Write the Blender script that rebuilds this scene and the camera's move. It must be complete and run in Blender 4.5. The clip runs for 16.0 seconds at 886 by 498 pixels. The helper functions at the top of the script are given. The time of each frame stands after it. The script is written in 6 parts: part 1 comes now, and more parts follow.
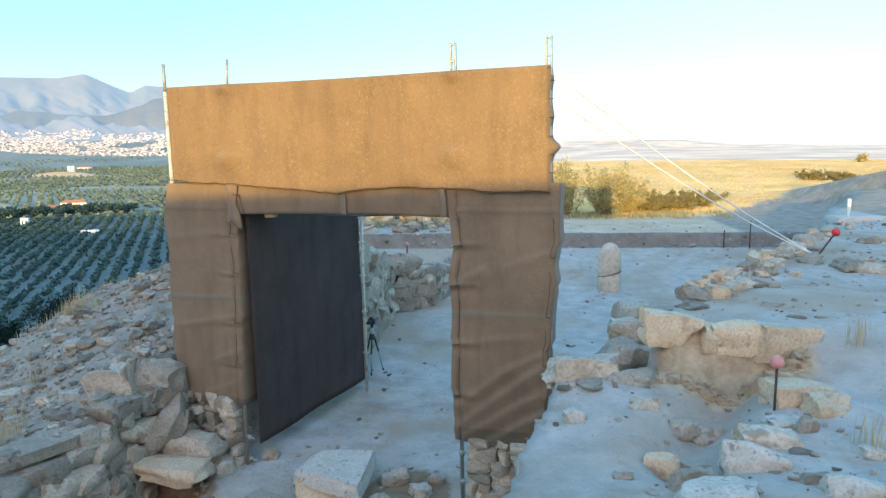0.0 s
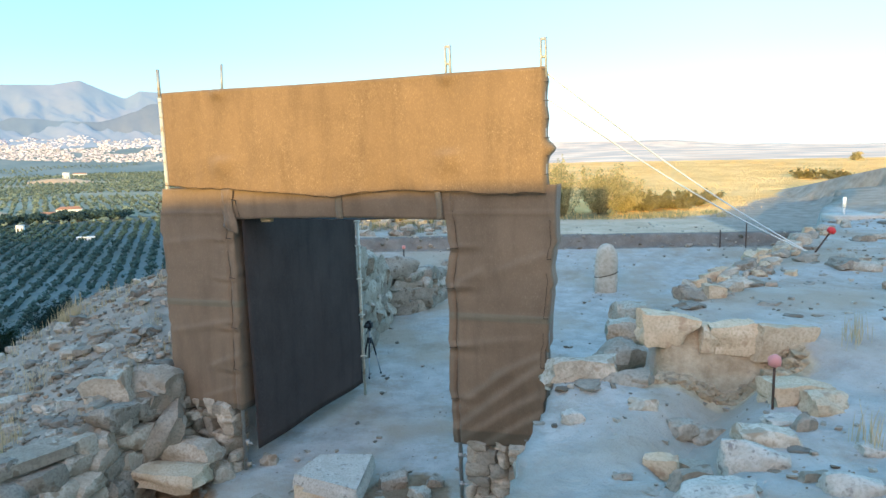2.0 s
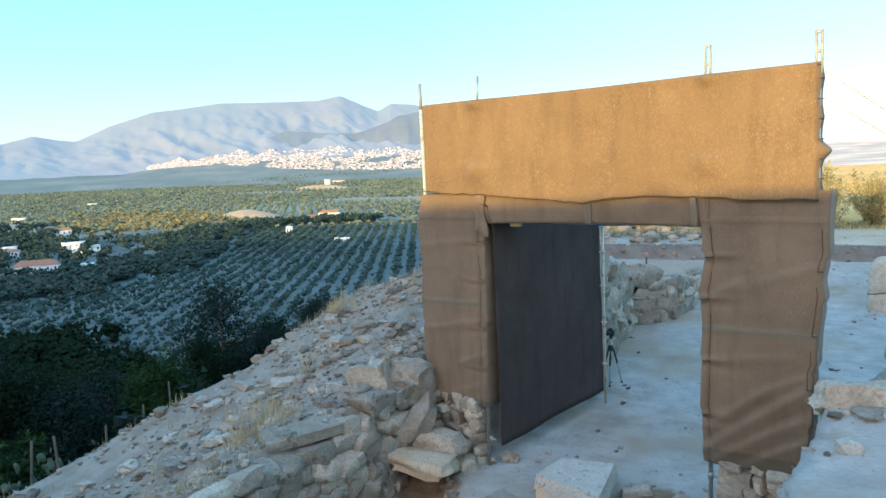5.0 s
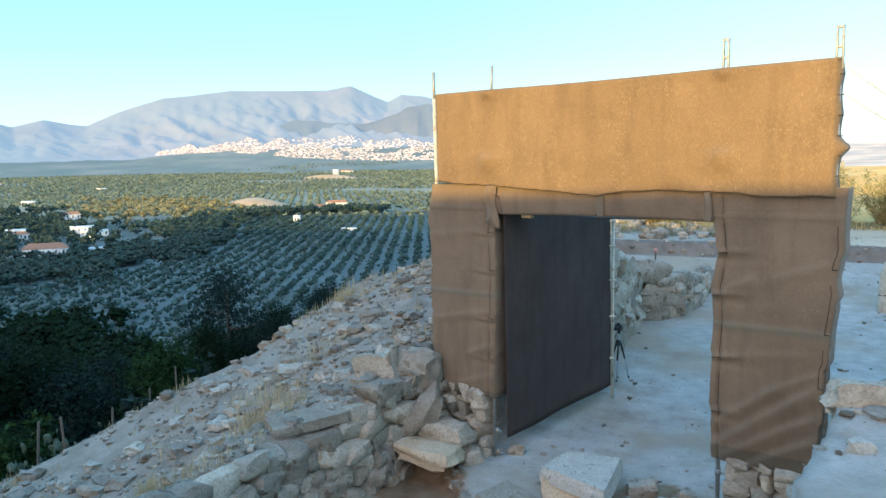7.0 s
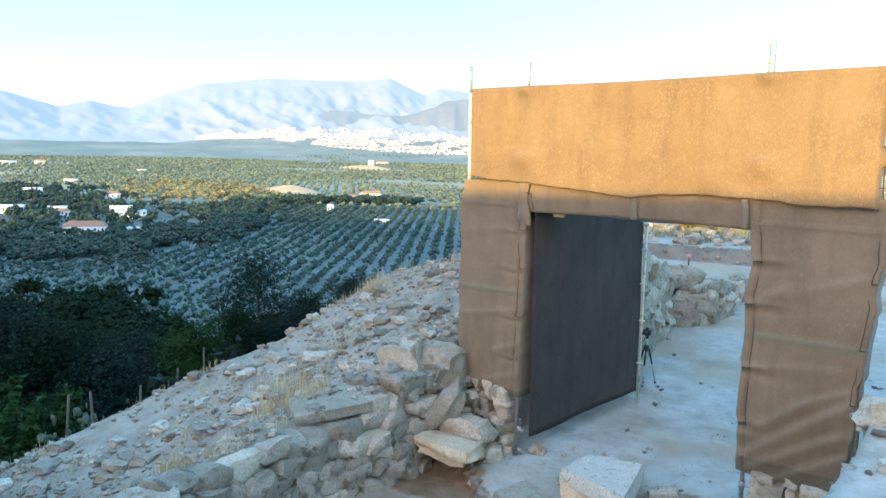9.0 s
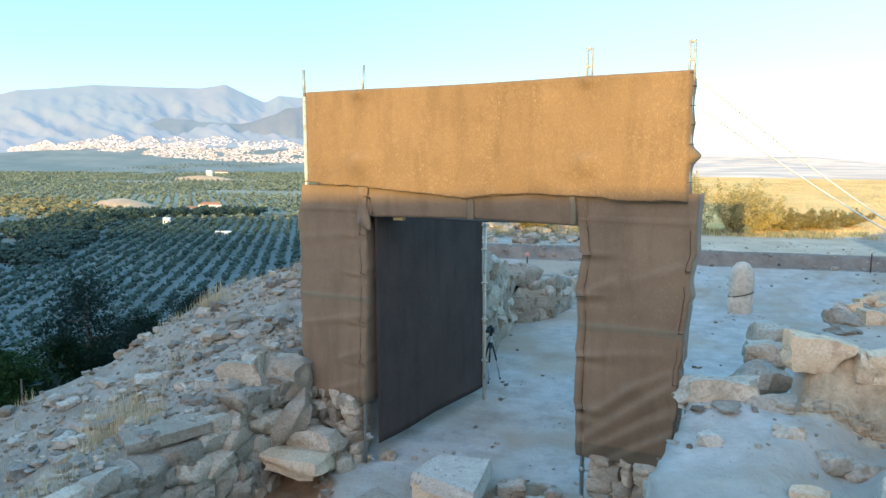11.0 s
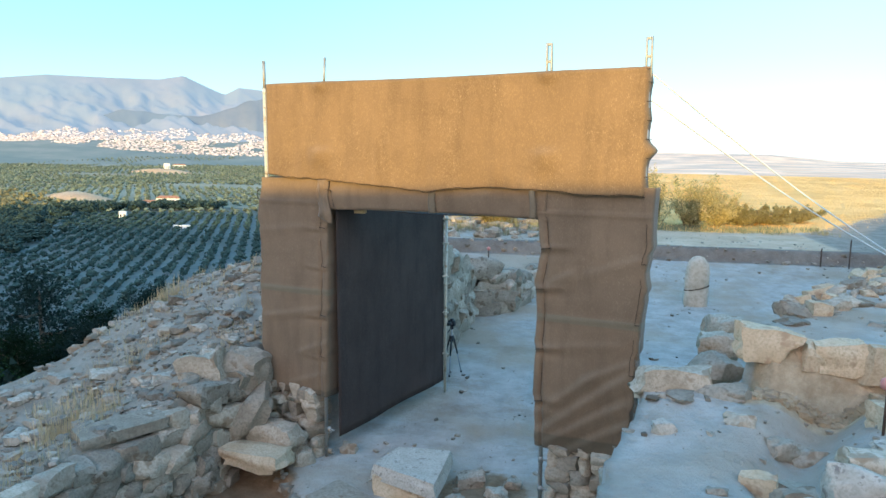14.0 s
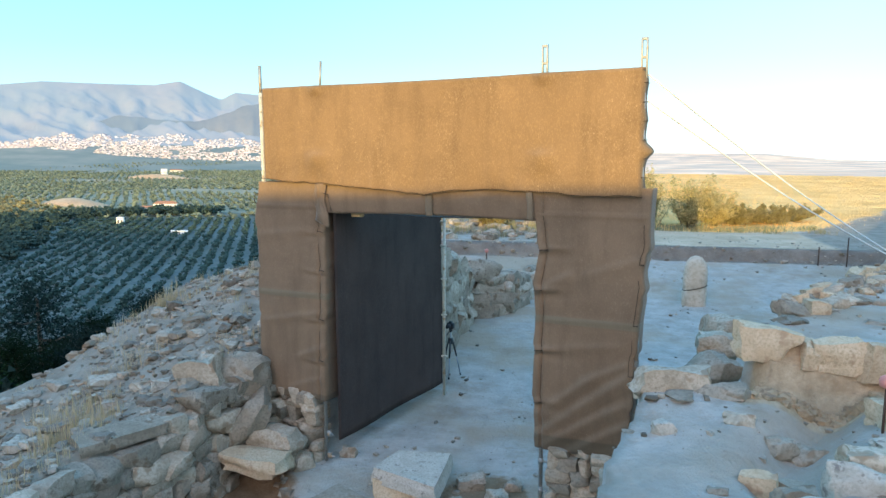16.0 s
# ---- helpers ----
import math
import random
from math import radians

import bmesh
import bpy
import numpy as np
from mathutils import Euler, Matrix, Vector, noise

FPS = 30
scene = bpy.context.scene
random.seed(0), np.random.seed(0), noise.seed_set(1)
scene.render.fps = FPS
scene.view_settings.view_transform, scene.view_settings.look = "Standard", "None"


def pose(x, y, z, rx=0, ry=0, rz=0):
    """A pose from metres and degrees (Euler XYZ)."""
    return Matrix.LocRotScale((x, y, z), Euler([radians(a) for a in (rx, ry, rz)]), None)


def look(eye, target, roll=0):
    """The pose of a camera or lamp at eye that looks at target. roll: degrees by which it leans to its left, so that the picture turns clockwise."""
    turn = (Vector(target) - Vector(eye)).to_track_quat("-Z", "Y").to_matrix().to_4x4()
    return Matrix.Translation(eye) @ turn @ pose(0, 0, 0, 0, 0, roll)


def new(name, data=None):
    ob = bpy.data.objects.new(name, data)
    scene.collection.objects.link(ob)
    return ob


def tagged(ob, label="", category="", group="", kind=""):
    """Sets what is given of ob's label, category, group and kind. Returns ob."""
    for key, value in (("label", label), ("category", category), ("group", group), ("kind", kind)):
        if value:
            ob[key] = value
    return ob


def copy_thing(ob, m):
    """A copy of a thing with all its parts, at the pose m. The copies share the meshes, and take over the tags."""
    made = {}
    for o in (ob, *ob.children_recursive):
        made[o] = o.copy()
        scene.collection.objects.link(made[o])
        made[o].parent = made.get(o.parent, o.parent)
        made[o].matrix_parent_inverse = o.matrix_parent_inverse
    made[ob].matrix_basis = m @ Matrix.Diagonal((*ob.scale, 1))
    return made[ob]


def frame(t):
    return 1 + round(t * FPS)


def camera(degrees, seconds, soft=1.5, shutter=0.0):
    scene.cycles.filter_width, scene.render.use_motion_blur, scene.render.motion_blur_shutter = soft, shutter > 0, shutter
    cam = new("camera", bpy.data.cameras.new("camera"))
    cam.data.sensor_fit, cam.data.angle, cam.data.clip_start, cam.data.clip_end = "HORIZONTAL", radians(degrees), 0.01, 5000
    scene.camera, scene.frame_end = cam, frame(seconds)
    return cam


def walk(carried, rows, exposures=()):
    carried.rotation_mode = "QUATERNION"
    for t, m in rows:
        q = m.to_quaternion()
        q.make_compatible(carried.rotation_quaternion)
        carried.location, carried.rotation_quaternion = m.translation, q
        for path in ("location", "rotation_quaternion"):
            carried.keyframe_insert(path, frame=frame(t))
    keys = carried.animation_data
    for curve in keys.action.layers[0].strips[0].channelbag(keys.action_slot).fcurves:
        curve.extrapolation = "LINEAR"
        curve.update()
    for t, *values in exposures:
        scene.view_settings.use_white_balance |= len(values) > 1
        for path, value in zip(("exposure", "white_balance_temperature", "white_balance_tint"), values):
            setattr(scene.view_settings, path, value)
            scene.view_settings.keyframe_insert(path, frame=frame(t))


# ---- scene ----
cam = camera(61.9, 16.0, soft=1.5)
PATH = [
    (0, (0.095, -0.099, 4.216), (0.073, 1.880, 3.924), -0.4),
    (0.5, (0.095, -0.098, 4.215), (0.085, 1.881, 3.927), -0.4),
    (1, (0.097, -0.094, 4.213), (0.112, 1.885, 3.922), 0.0),
    (1.5, (0.098, -0.093, 4.213), (0.098, 1.886, 3.921), -0.3),
    (2, (0.096, -0.097, 4.215), (0.083, 1.883, 3.930), -1.0),
    (2.5, (0.094, -0.101, 4.217), (0.072, 1.880, 3.941), -0.8),
    (3, (0.087, -0.116, 4.223), (0.000, 1.863, 3.947), -1.3),
    (3.5, (0.078, -0.133, 4.230), (-0.119, 1.838, 3.951), -1.4),
    (4, (0.080, -0.133, 4.229), (-0.205, 1.827, 3.950), -1.7),
    (4.5, (-0.003, -0.175, 4.237), (-0.471, 1.751, 3.970), -2.5),
    (5, (-0.048, -0.205, 4.228), (-0.678, 1.676, 3.974), -2.0),
    (5.2, (-0.065, -0.221, 4.229), (-0.737, 1.646, 3.979), -2.1),
    (7.3, (-0.103, -0.173, 4.189), (-0.747, 1.700, 3.910), -0.7),
    (7.5, (-0.084, -0.121, 4.223), (-0.717, 1.756, 3.944), -1.2),
    (8, (-0.076, -0.108, 4.175), (-0.660, 1.785, 3.902), -0.3),
    (8.5, (-0.088, -0.142, 4.207), (-0.815, 1.684, 3.835), -1.0),
    (9, (-0.096, -0.147, 4.183), (-0.821, 1.695, 3.895), 1.6),
    (9.5, (-0.055, -0.133, 4.166), (-0.494, 1.797, 3.879), 3.0),
    (10, (-0.045, -0.069, 4.148), (-0.503, 1.854, 3.841), 1.0),
    (10.2, (-0.048, -0.034, 4.150), (-0.461, 1.900, 3.853), 1.2),
    (12.3, (-0.008, -0.087, 4.139), (-0.313, 1.874, 3.891), 0.6),
    (12.5, (-0.019, -0.106, 4.132), (-0.330, 1.854, 3.883), 0.9),
    (13, (-0.016, -0.091, 4.136), (-0.308, 1.871, 3.882), 0.6),
    (13.5, (-0.019, -0.094, 4.144), (-0.291, 1.873, 3.906), 0.6),
    (14, (-0.014, -0.073, 4.133), (-0.245, 1.895, 3.859), 1.2),
    (14.5, (-0.005, -0.062, 4.127), (-0.257, 1.902, 3.842), 0.9),
    (15, (-0.004, -0.070, 4.138), (-0.241, 1.900, 3.886), 0.9),
    (15.5, (-0.008, -0.065, 4.140), (-0.240, 1.906, 3.890), 0.5),
    (16, (-0.011, -0.071, 4.133), (-0.237, 1.898, 3.866), 0.6),
]
walk(cam, [(t, look(eye, target, roll)) for t, eye, target, roll in PATH], [(0, 1.15), (7.5, 1.15), (8.5, 1.36), (9, 1.64), (9.5, 1.38), (10.2, 1.28), (12.5, 1.1), (16, 1.1)])

# ---- world and sun ----
SUN_EL, SUN_AZ = 7.0, 194.0          # degrees; azimuth clockwise from +y
world = bpy.data.worlds.new("sky")
scene.world = world
world.use_nodes = True
wn = world.node_tree.nodes
sky = wn.new("ShaderNodeTexSky")
sky.sky_type = "NISHITA"
sky.sun_disc = False
sky.sun_elevation = radians(SUN_EL)
sky.sun_rotation = radians(SUN_AZ)
sky.air_density, sky.dust_density, sky.ozone_density = 1.0, 0.5, 3.0
wl = world.node_tree.links
wl.new(sky.outputs[0], wn["Background"].inputs[0])
wn["Background"].inputs[1].default_value = 0.05
# pale haze: whiter low down and away from the valley, cyan then blue overhead
wtc = wn.new("ShaderNodeTexCoord")
wsep = wn.new("ShaderNodeSeparateXYZ")
wl.new(wtc.outputs["Generated"], wsep.inputs[0])
wramp = wn.new("ShaderNodeValToRGB")
wl.new(wsep.outputs["Z"], wramp.inputs[0])
wramp.color_ramp.elements[0].position, wramp.color_ramp.elements[0].color = 0.0, (0.32, 0.44, 0.52, 1)
wramp.color_ramp.elements[1].position, wramp.color_ramp.elements[1].color = 1.0, (0.055, 0.33, 0.72, 1)
for pos, col in ((0.12, (0.20, 0.43, 0.54, 1)), (0.32, (0.105, 0.40, 0.64, 1))):
    el = wramp.color_ramp.elements.new(pos)
    el.color = col
wmap = wn.new("ShaderNodeMapRange")
wmap.inputs[1].default_value, wmap.inputs[2].default_value = -0.35, 0.35
wl.new(wsep.outputs["X"], wmap.inputs[0])
wmix = wn.new("ShaderNodeMix")
wmix.data_type = "RGBA"
wl.new(wmap.outputs[0], wmix.inputs[0])
wl.new(wramp.outputs[0], wmix.inputs[6])
wlift = wn.new("ShaderNodeMix")
wlift.data_type, wlift.blend_type = "RGBA", "ADD"
wlift.inputs[0].default_value = 1.0
wl.new(wramp.outputs[0], wlift.inputs[6])
wlift.inputs[7].default_value = (0.10, 0.06, 0.02, 1)
wl.new(wlift.outputs[2], wmix.inputs[7])
wbg = wn.new("ShaderNodeBackground")
wl.new(wmix.outputs[2], wbg.inputs[0])
# warm glow of the low sun behind the camera
wdot = wn.new("ShaderNodeVectorMath")
wdot.operation = "DOT_PRODUCT"
wl.new(wtc.outputs["Generated"], wdot.inputs[0])
wdot.inputs[1].default_value = (-0.24, -0.96, 0.12)
wpos = wn.new("ShaderNodeMath")
wpos.operation = "MAXIMUM"
wl.new(wdot.outputs["Value"], wpos.inputs[0])
wpos.inputs[1].default_value = 0.0
wpow = wn.new("ShaderNodeMath")
wpow.operation = "POWER"
wl.new(wpos.outputs[0], wpow.inputs[0])
wpow.inputs[1].default_value = 4.0
wgl = wn.new("ShaderNodeMix")
wgl.data_type, wgl.blend_type = "RGBA", "ADD"
wl.new(wpow.outputs[0], wgl.inputs[0])
wl.new(wmix.outputs[2], wgl.inputs[6])
wgl.inputs[7].default_value = (1.55, 0.85, 0.42, 1)
wl.new(wgl.outputs[2], wbg.inputs[0])
wadd = wn.new("ShaderNodeAddShader")
wl.new(wn["Background"].outputs[0], wadd.inputs[0])
wl.new(wbg.outputs[0], wadd.inputs[1])
wl.new(wadd.outputs[0], wn["World Output"].inputs[0])
to_sun = Vector((math.sin(radians(SUN_AZ)) * math.cos(radians(SUN_EL)), math.cos(radians(SUN_AZ)) * math.cos(radians(SUN_EL)), math.sin(radians(SUN_EL))))
sun = new("sun", bpy.data.lights.new("sun", "SUN"))
sun.data.energy, sun.data.angle, sun.data.color = 2.8, radians(0.6), (1.0, 0.70, 0.22)
sun.matrix_world = look(to_sun * 50, (0, 0, 0))


# ---- materials ----
def mat(name, c1, c2, scale=6.0, rough=0.9, bump=0.3, fine=60.0, spots=None, metal=0.0, vary=0.0, bump_dist=0.02, coords="Object", big=None):
    """Two colours mixed by coarse and fine noise, with relief. vary: brightness change from object to object; spots: (colour, amount, scale); big: (colour, scale) for broad patches."""
    m = bpy.data.materials.new(name)
    m.use_nodes = True
    nt = m.node_tree
    nd, ln = nt.nodes, nt.links
    b = nd["Principled BSDF"]
    tc = nd.new("ShaderNodeTexCoord")
    if coords == "World":
        geo = nd.new("ShaderNodeNewGeometry")
        vec = geo.outputs["Position"]
    else:
        vec = tc.outputs["Object"]

    def nz(sc, detail=6, rg=0.6):
        n = nd.new("ShaderNodeTexNoise")
        n.inputs["Scale"].default_value, n.inputs["Detail"].default_value, n.inputs["Roughness"].default_value = sc, detail, rg
        ln.new(vec, n.inputs["Vector"])
        return n.outputs["Fac"]

    def ramp(f, lo, hi):
        r = nd.new("ShaderNodeMapRange")
        r.inputs[1].default_value, r.inputs[2].default_value = lo, hi
        ln.new(f, r.inputs[0])
        return r.outputs[0]

    def mix(f, a, c):
        x = nd.new("ShaderNodeMix")
        x.data_type = "RGBA"
        for sock, v in ((x.inputs[6], a), (x.inputs[7], c)):
            if isinstance(v, tuple):
                sock.default_value = (*v, 1)
            else:
                ln.new(v, sock)
        ln.new(f, x.inputs[0])
        return x.outputs[2]

    coarse, grain = nz(scale), nz(fine, 4)
    col = mix(ramp(coarse, 0.35, 0.65), c1, c2)
    if big:
        col = mix(ramp(nz(big[1], 4, 0.55), 0.42, 0.62), col, big[0])
    if spots:
        col = mix(ramp(nz(spots[2], 3), 0.66 - 0.12 * spots[1], 0.70 - 0.08 * spots[1]), col, spots[0])
    dark = tuple(v * 0.82 for v in c1)
    col = mix(ramp(grain, 0.55, 0.30), col, dark) if bump else col
    if vary:
        oi = nd.new("ShaderNodeObjectInfo")
        r = nd.new("ShaderNodeMapRange")
        r.inputs[3].default_value, r.inputs[4].default_value = 1 - vary, 1 + vary
        ln.new(oi.outputs["Random"], r.inputs[0])
        h = nd.new("ShaderNodeHueSaturation")
        ln.new(r.outputs[0], h.inputs["Value"])
        ln.new(col, h.inputs["Color"])
        col = h.outputs[0]
    ln.new(col, b.inputs["Base Color"])
    b.inputs["Roughness"].default_value, b.inputs["Metallic"].default_value = rough, metal
    b.inputs["Specular IOR Level"].default_value = 0.25 if rough > 0.6 else 0.5
    if bump:
        add = nd.new("ShaderNodeMath")
        add.operation = "MULTIPLY_ADD"
        ln.new(grain, add.inputs[0])
        add.inputs[1].default_value = 0.4
        ln.new(nz(scale * 2.2, 8, 0.7), add.inputs[2])
        bp = nd.new("ShaderNodeBump")
        bp.inputs["Strength"].default_value, bp.inputs["Distance"].default_value = bump, bump_dist
        ln.new(add.outputs[0], bp.inputs["Height"])
        ln.new(bp.outputs[0], b.inputs["Normal"])
    return m


def plain(name, c, rough=0.6, metal=0.0, emit=0.0):
    m = bpy.data.materials.new(name)
    m.use_nodes = True
    b = m.node_tree.nodes["Principled BSDF"]
    b.inputs["Base Color"].default_value = (*c, 1)
    b.inputs["Roughness"].default_value, b.inputs["Metallic"].default_value = rough, metal
    if emit:
        b.inputs["Emission Color"].default_value = (*c, 1)
        b.inputs["Emission Strength"].default_value = emit
    return m


# soil leaned to blue-green, putting the valley's thin haze into its colour
VALLEY = mat("grove_soil_hazed", (0.134, 0.160, 0.148), (0.178, 0.196, 0.172), 0.02, 0.95, 0.2, 0.15, None, coords="World", big=((0.13, 0.125, 0.085), 0.004))
FIELDS = mat("far_tan_fields", (0.36, 0.30, 0.20), (0.50, 0.42, 0.28), 0.006, 0.95, 0.1, 0.1, coords="World", big=((0.22, 0.22, 0.15), 0.0035))


def soils():
    """One earth for the hilltop: trodden dust, giving way to stony, grassy, cut or brown soil by the kinds laid on the
    mesh.
    """
    m = bpy.data.materials.new("hilltop_earth")
    m.use_nodes = True
    nd, ln = m.node_tree.nodes, m.node_tree.links
    b = nd["Principled BSDF"]
    pos = nd.new("ShaderNodeNewGeometry").outputs["Position"]

    def nz(sc, detail=6, rg=0.6):
        n = nd.new("ShaderNodeTexNoise")
        n.inputs["Scale"].default_value, n.inputs["Detail"].default_value, n.inputs["Roughness"].default_value = sc, detail, rg
        ln.new(pos, n.inputs["Vector"])
        return n.outputs["Fac"]

    def span(f, lo, hi, top=1.0):
        r = nd.new("ShaderNodeMapRange")
        r.inputs[1].default_value, r.inputs[2].default_value, r.inputs[4].default_value = lo, hi, top
        ln.new(f, r.inputs[0])
        return r.outputs[0]

    def mix(f, a, c):
        x = nd.new("ShaderNodeMix")
        x.data_type = "RGBA"
        for sock, v in ((x.inputs[6], a), (x.inputs[7], c)):
            if isinstance(v, tuple):
                sock.default_value = (*v, 1)
            else:
                ln.new(v, sock)
        ln.new(f, x.inputs[0])
        return x.outputs[2]

    broad, middle, fine, tiny = nz(0.45, 5), nz(2.3, 8, 0.68), nz(14.0, 6, 0.65), nz(70.0, 3)
    col = mix(span(middle, 0.36, 0.66), (0.37, 0.335, 0.29), (0.52, 0.48, 0.425))
    col = mix(span(broad, 0.44, 0.60, 0.85), col, (0.40, 0.31, 0.22))
    col = mix(span(nz(1.1, 7, 0.7), 0.53, 0.68, 0.7), col, (0.31, 0.235, 0.165))
    fray = nz(3.5, 6, 0.7)
    # straw is extra gold: the low sun's warmth is put into its colour
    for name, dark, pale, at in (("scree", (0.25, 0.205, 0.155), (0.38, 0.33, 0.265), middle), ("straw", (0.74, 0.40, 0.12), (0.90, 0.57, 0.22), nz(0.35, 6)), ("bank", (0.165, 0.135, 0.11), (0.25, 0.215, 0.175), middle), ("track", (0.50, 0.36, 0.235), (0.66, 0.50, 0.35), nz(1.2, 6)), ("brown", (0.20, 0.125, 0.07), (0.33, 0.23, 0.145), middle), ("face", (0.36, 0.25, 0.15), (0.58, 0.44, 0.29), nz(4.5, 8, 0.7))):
        at_kind = nd.new("ShaderNodeAttribute")
        at_kind.attribute_name = name
        add = nd.new("ShaderNodeMath")
        add.operation = "MULTIPLY_ADD"
        ln.new(fray, add.inputs[0])
        add.inputs[1].default_value = 0.9
        ln.new(at_kind.outputs["Fac"], add.inputs[2])
        col = mix(span(add.outputs[0], 0.83, 1.08), col, mix(span(at, 0.36, 0.64), dark, pale))
    speck = span(fine, 0.60, 0.72, 0.45)
    col = mix(speck, col, (0.24, 0.19, 0.145))
    col = mix(span(tiny, 0.62, 0.75, 0.35), col, (0.60, 0.56, 0.50))
    ln.new(col, b.inputs["Base Color"])
    b.inputs["Roughness"].default_value = 0.95
    b.inputs["Specular IOR Level"].default_value = 0.2
    lift = nd.new("ShaderNodeMath")
    lift.operation = "MULTIPLY_ADD"
    ln.new(fine, lift.inputs[0])
    lift.inputs[1].default_value = 0.35
    ln.new(middle, lift.inputs[2])
    lift2 = nd.new("ShaderNodeMath")
    lift2.operation = "MULTIPLY_ADD"
    ln.new(tiny, lift2.inputs[0])
    lift2.inputs[1].default_value = 0.08
    ln.new(lift.outputs[0], lift2.inputs[2])
    bp = nd.new("ShaderNodeBump")
    bp.inputs["Strength"].default_value, bp.inputs["Distance"].default_value = 0.9, 0.09
    ln.new(lift2.outputs[0], bp.inputs["Height"])
    ln.new(bp.outputs[0], b.inputs["Normal"])
    return m


SOIL = soils()
STONE = mat("weathered_limestone", (0.35, 0.285, 0.21), (0.51, 0.435, 0.34), 4.0, 0.9, 0.9, 30, ((0.29, 0.21, 0.14), 0.6, 4.0), vary=0.34, bump_dist=0.02, coords="World")
BLOCK = mat("ochre_limestone", (0.53, 0.39, 0.25), (0.64, 0.51, 0.36), 4.5, 0.9, 0.8, 40, ((0.42, 0.28, 0.18), 0.7, 5.5), vary=0.14, bump_dist=0.02, coords="World")


# ---- small numeric helpers ----
def vnoise(x, y, seed=0):
    """Smooth value noise, 0 to 1."""
    x, y = np.asarray(x, float), np.asarray(y, float)
    xi, yi = np.floor(x).astype(np.int64), np.floor(y).astype(np.int64)
    fx, fy = x - xi, y - yi
    fx, fy = fx * fx * (3 - 2 * fx), fy * fy * (3 - 2 * fy)

    def h(a, b):
        v = (a * 374761393 + b * 668265263 + seed * 1274126177) & 0xFFFFFFFF
        v = ((v ^ (v >> 13)) * 1103515245) & 0xFFFFFFFF
        v = ((v ^ (v >> 16)) * 2246822519) & 0xFFFFFFFF
        return ((v ^ (v >> 15)) & 0xFFFF) / 65535.0

    return (h(xi, yi) * (1 - fx) + h(xi + 1, yi) * fx) * (1 - fy) + (h(xi, yi + 1) * (1 - fx) + h(xi + 1, yi + 1) * fx) * fy


def fbm(x, y, octaves=4, seed=0, gain=0.5):
    """Layered noise, about -0.5 to 0.5."""
    total, amp, norm = 0.0, 1.0, 0.0
    for o in range(octaves):
        total = total + amp * (vnoise(np.asarray(x) * 2**o, np.asarray(y) * 2**o, seed + o) - 0.5)
        norm, amp = norm + amp, amp * gain
    return total / norm


def sstep(v, a, b):
    t = np.clip((np.asarray(v, float) - a) / (b - a), 0, 1)
    return t * t * (3 - 2 * t)


# ---- the lie of the land ----
WALL_Y = (1.0, 4.5, 5.95, 7.1, 8.3, 9.35, 10.6, 30.0)         # course of the low wall on the valley side
WALL_X = (-6.4, -5.4, -5.05, -4.75, -4.1, -3.62, -3.5, -3.5)
TOP_Y = (0.0, 4.0, 6.0, 7.0, 8.0, 9.3, 11.0, 13.0, 18.0, 23.0)
TOP_Z = (0.9, 0.55, 0.62, 0.72, 0.86, 1.2, 1.5, 1.55, 1.4, 1.3)
RIM_Y = (-20.0, 4.0, 7.7, 9.2, 10.3, 12.0, 15.0, 30.0, 60.0)   # where the hill breaks down to the valley
RIM_X = (-26.0, -13.0, -9.4, -8.1, -7.0, -6.4, -5.6, -5.2, -9.0)
EDGE_Y = (7.0, 8.8, 11.6, 13.8, 16.0, 22.0, 23.2)                   # edge of the raised terrace over the open floor
EDGE_X = (1.95, 2.9, 4.9, 6.9, 8.0, 11.5, 16.0)
LEDGE_Y, LEDGE_X = (3.5, 4.4, 4.85, 5.3, 5.7, 6.2, 6.6), (0.10, 0.33, 0.46, 0.545, 0.70, 0.87, 0.95)   # rim of the lower terrace
STEP_X, STEP_Y = (-4.6, -3.9, -3.1, -2.8, -2.4, -1.7, -1.2, -0.7, 0.4), (9.3, 9.1, 8.75, 8.2, 7.7, 7.4, 7.5, 8.1, 7.8)   # front of the trodden sill
PLAIN = -80.0


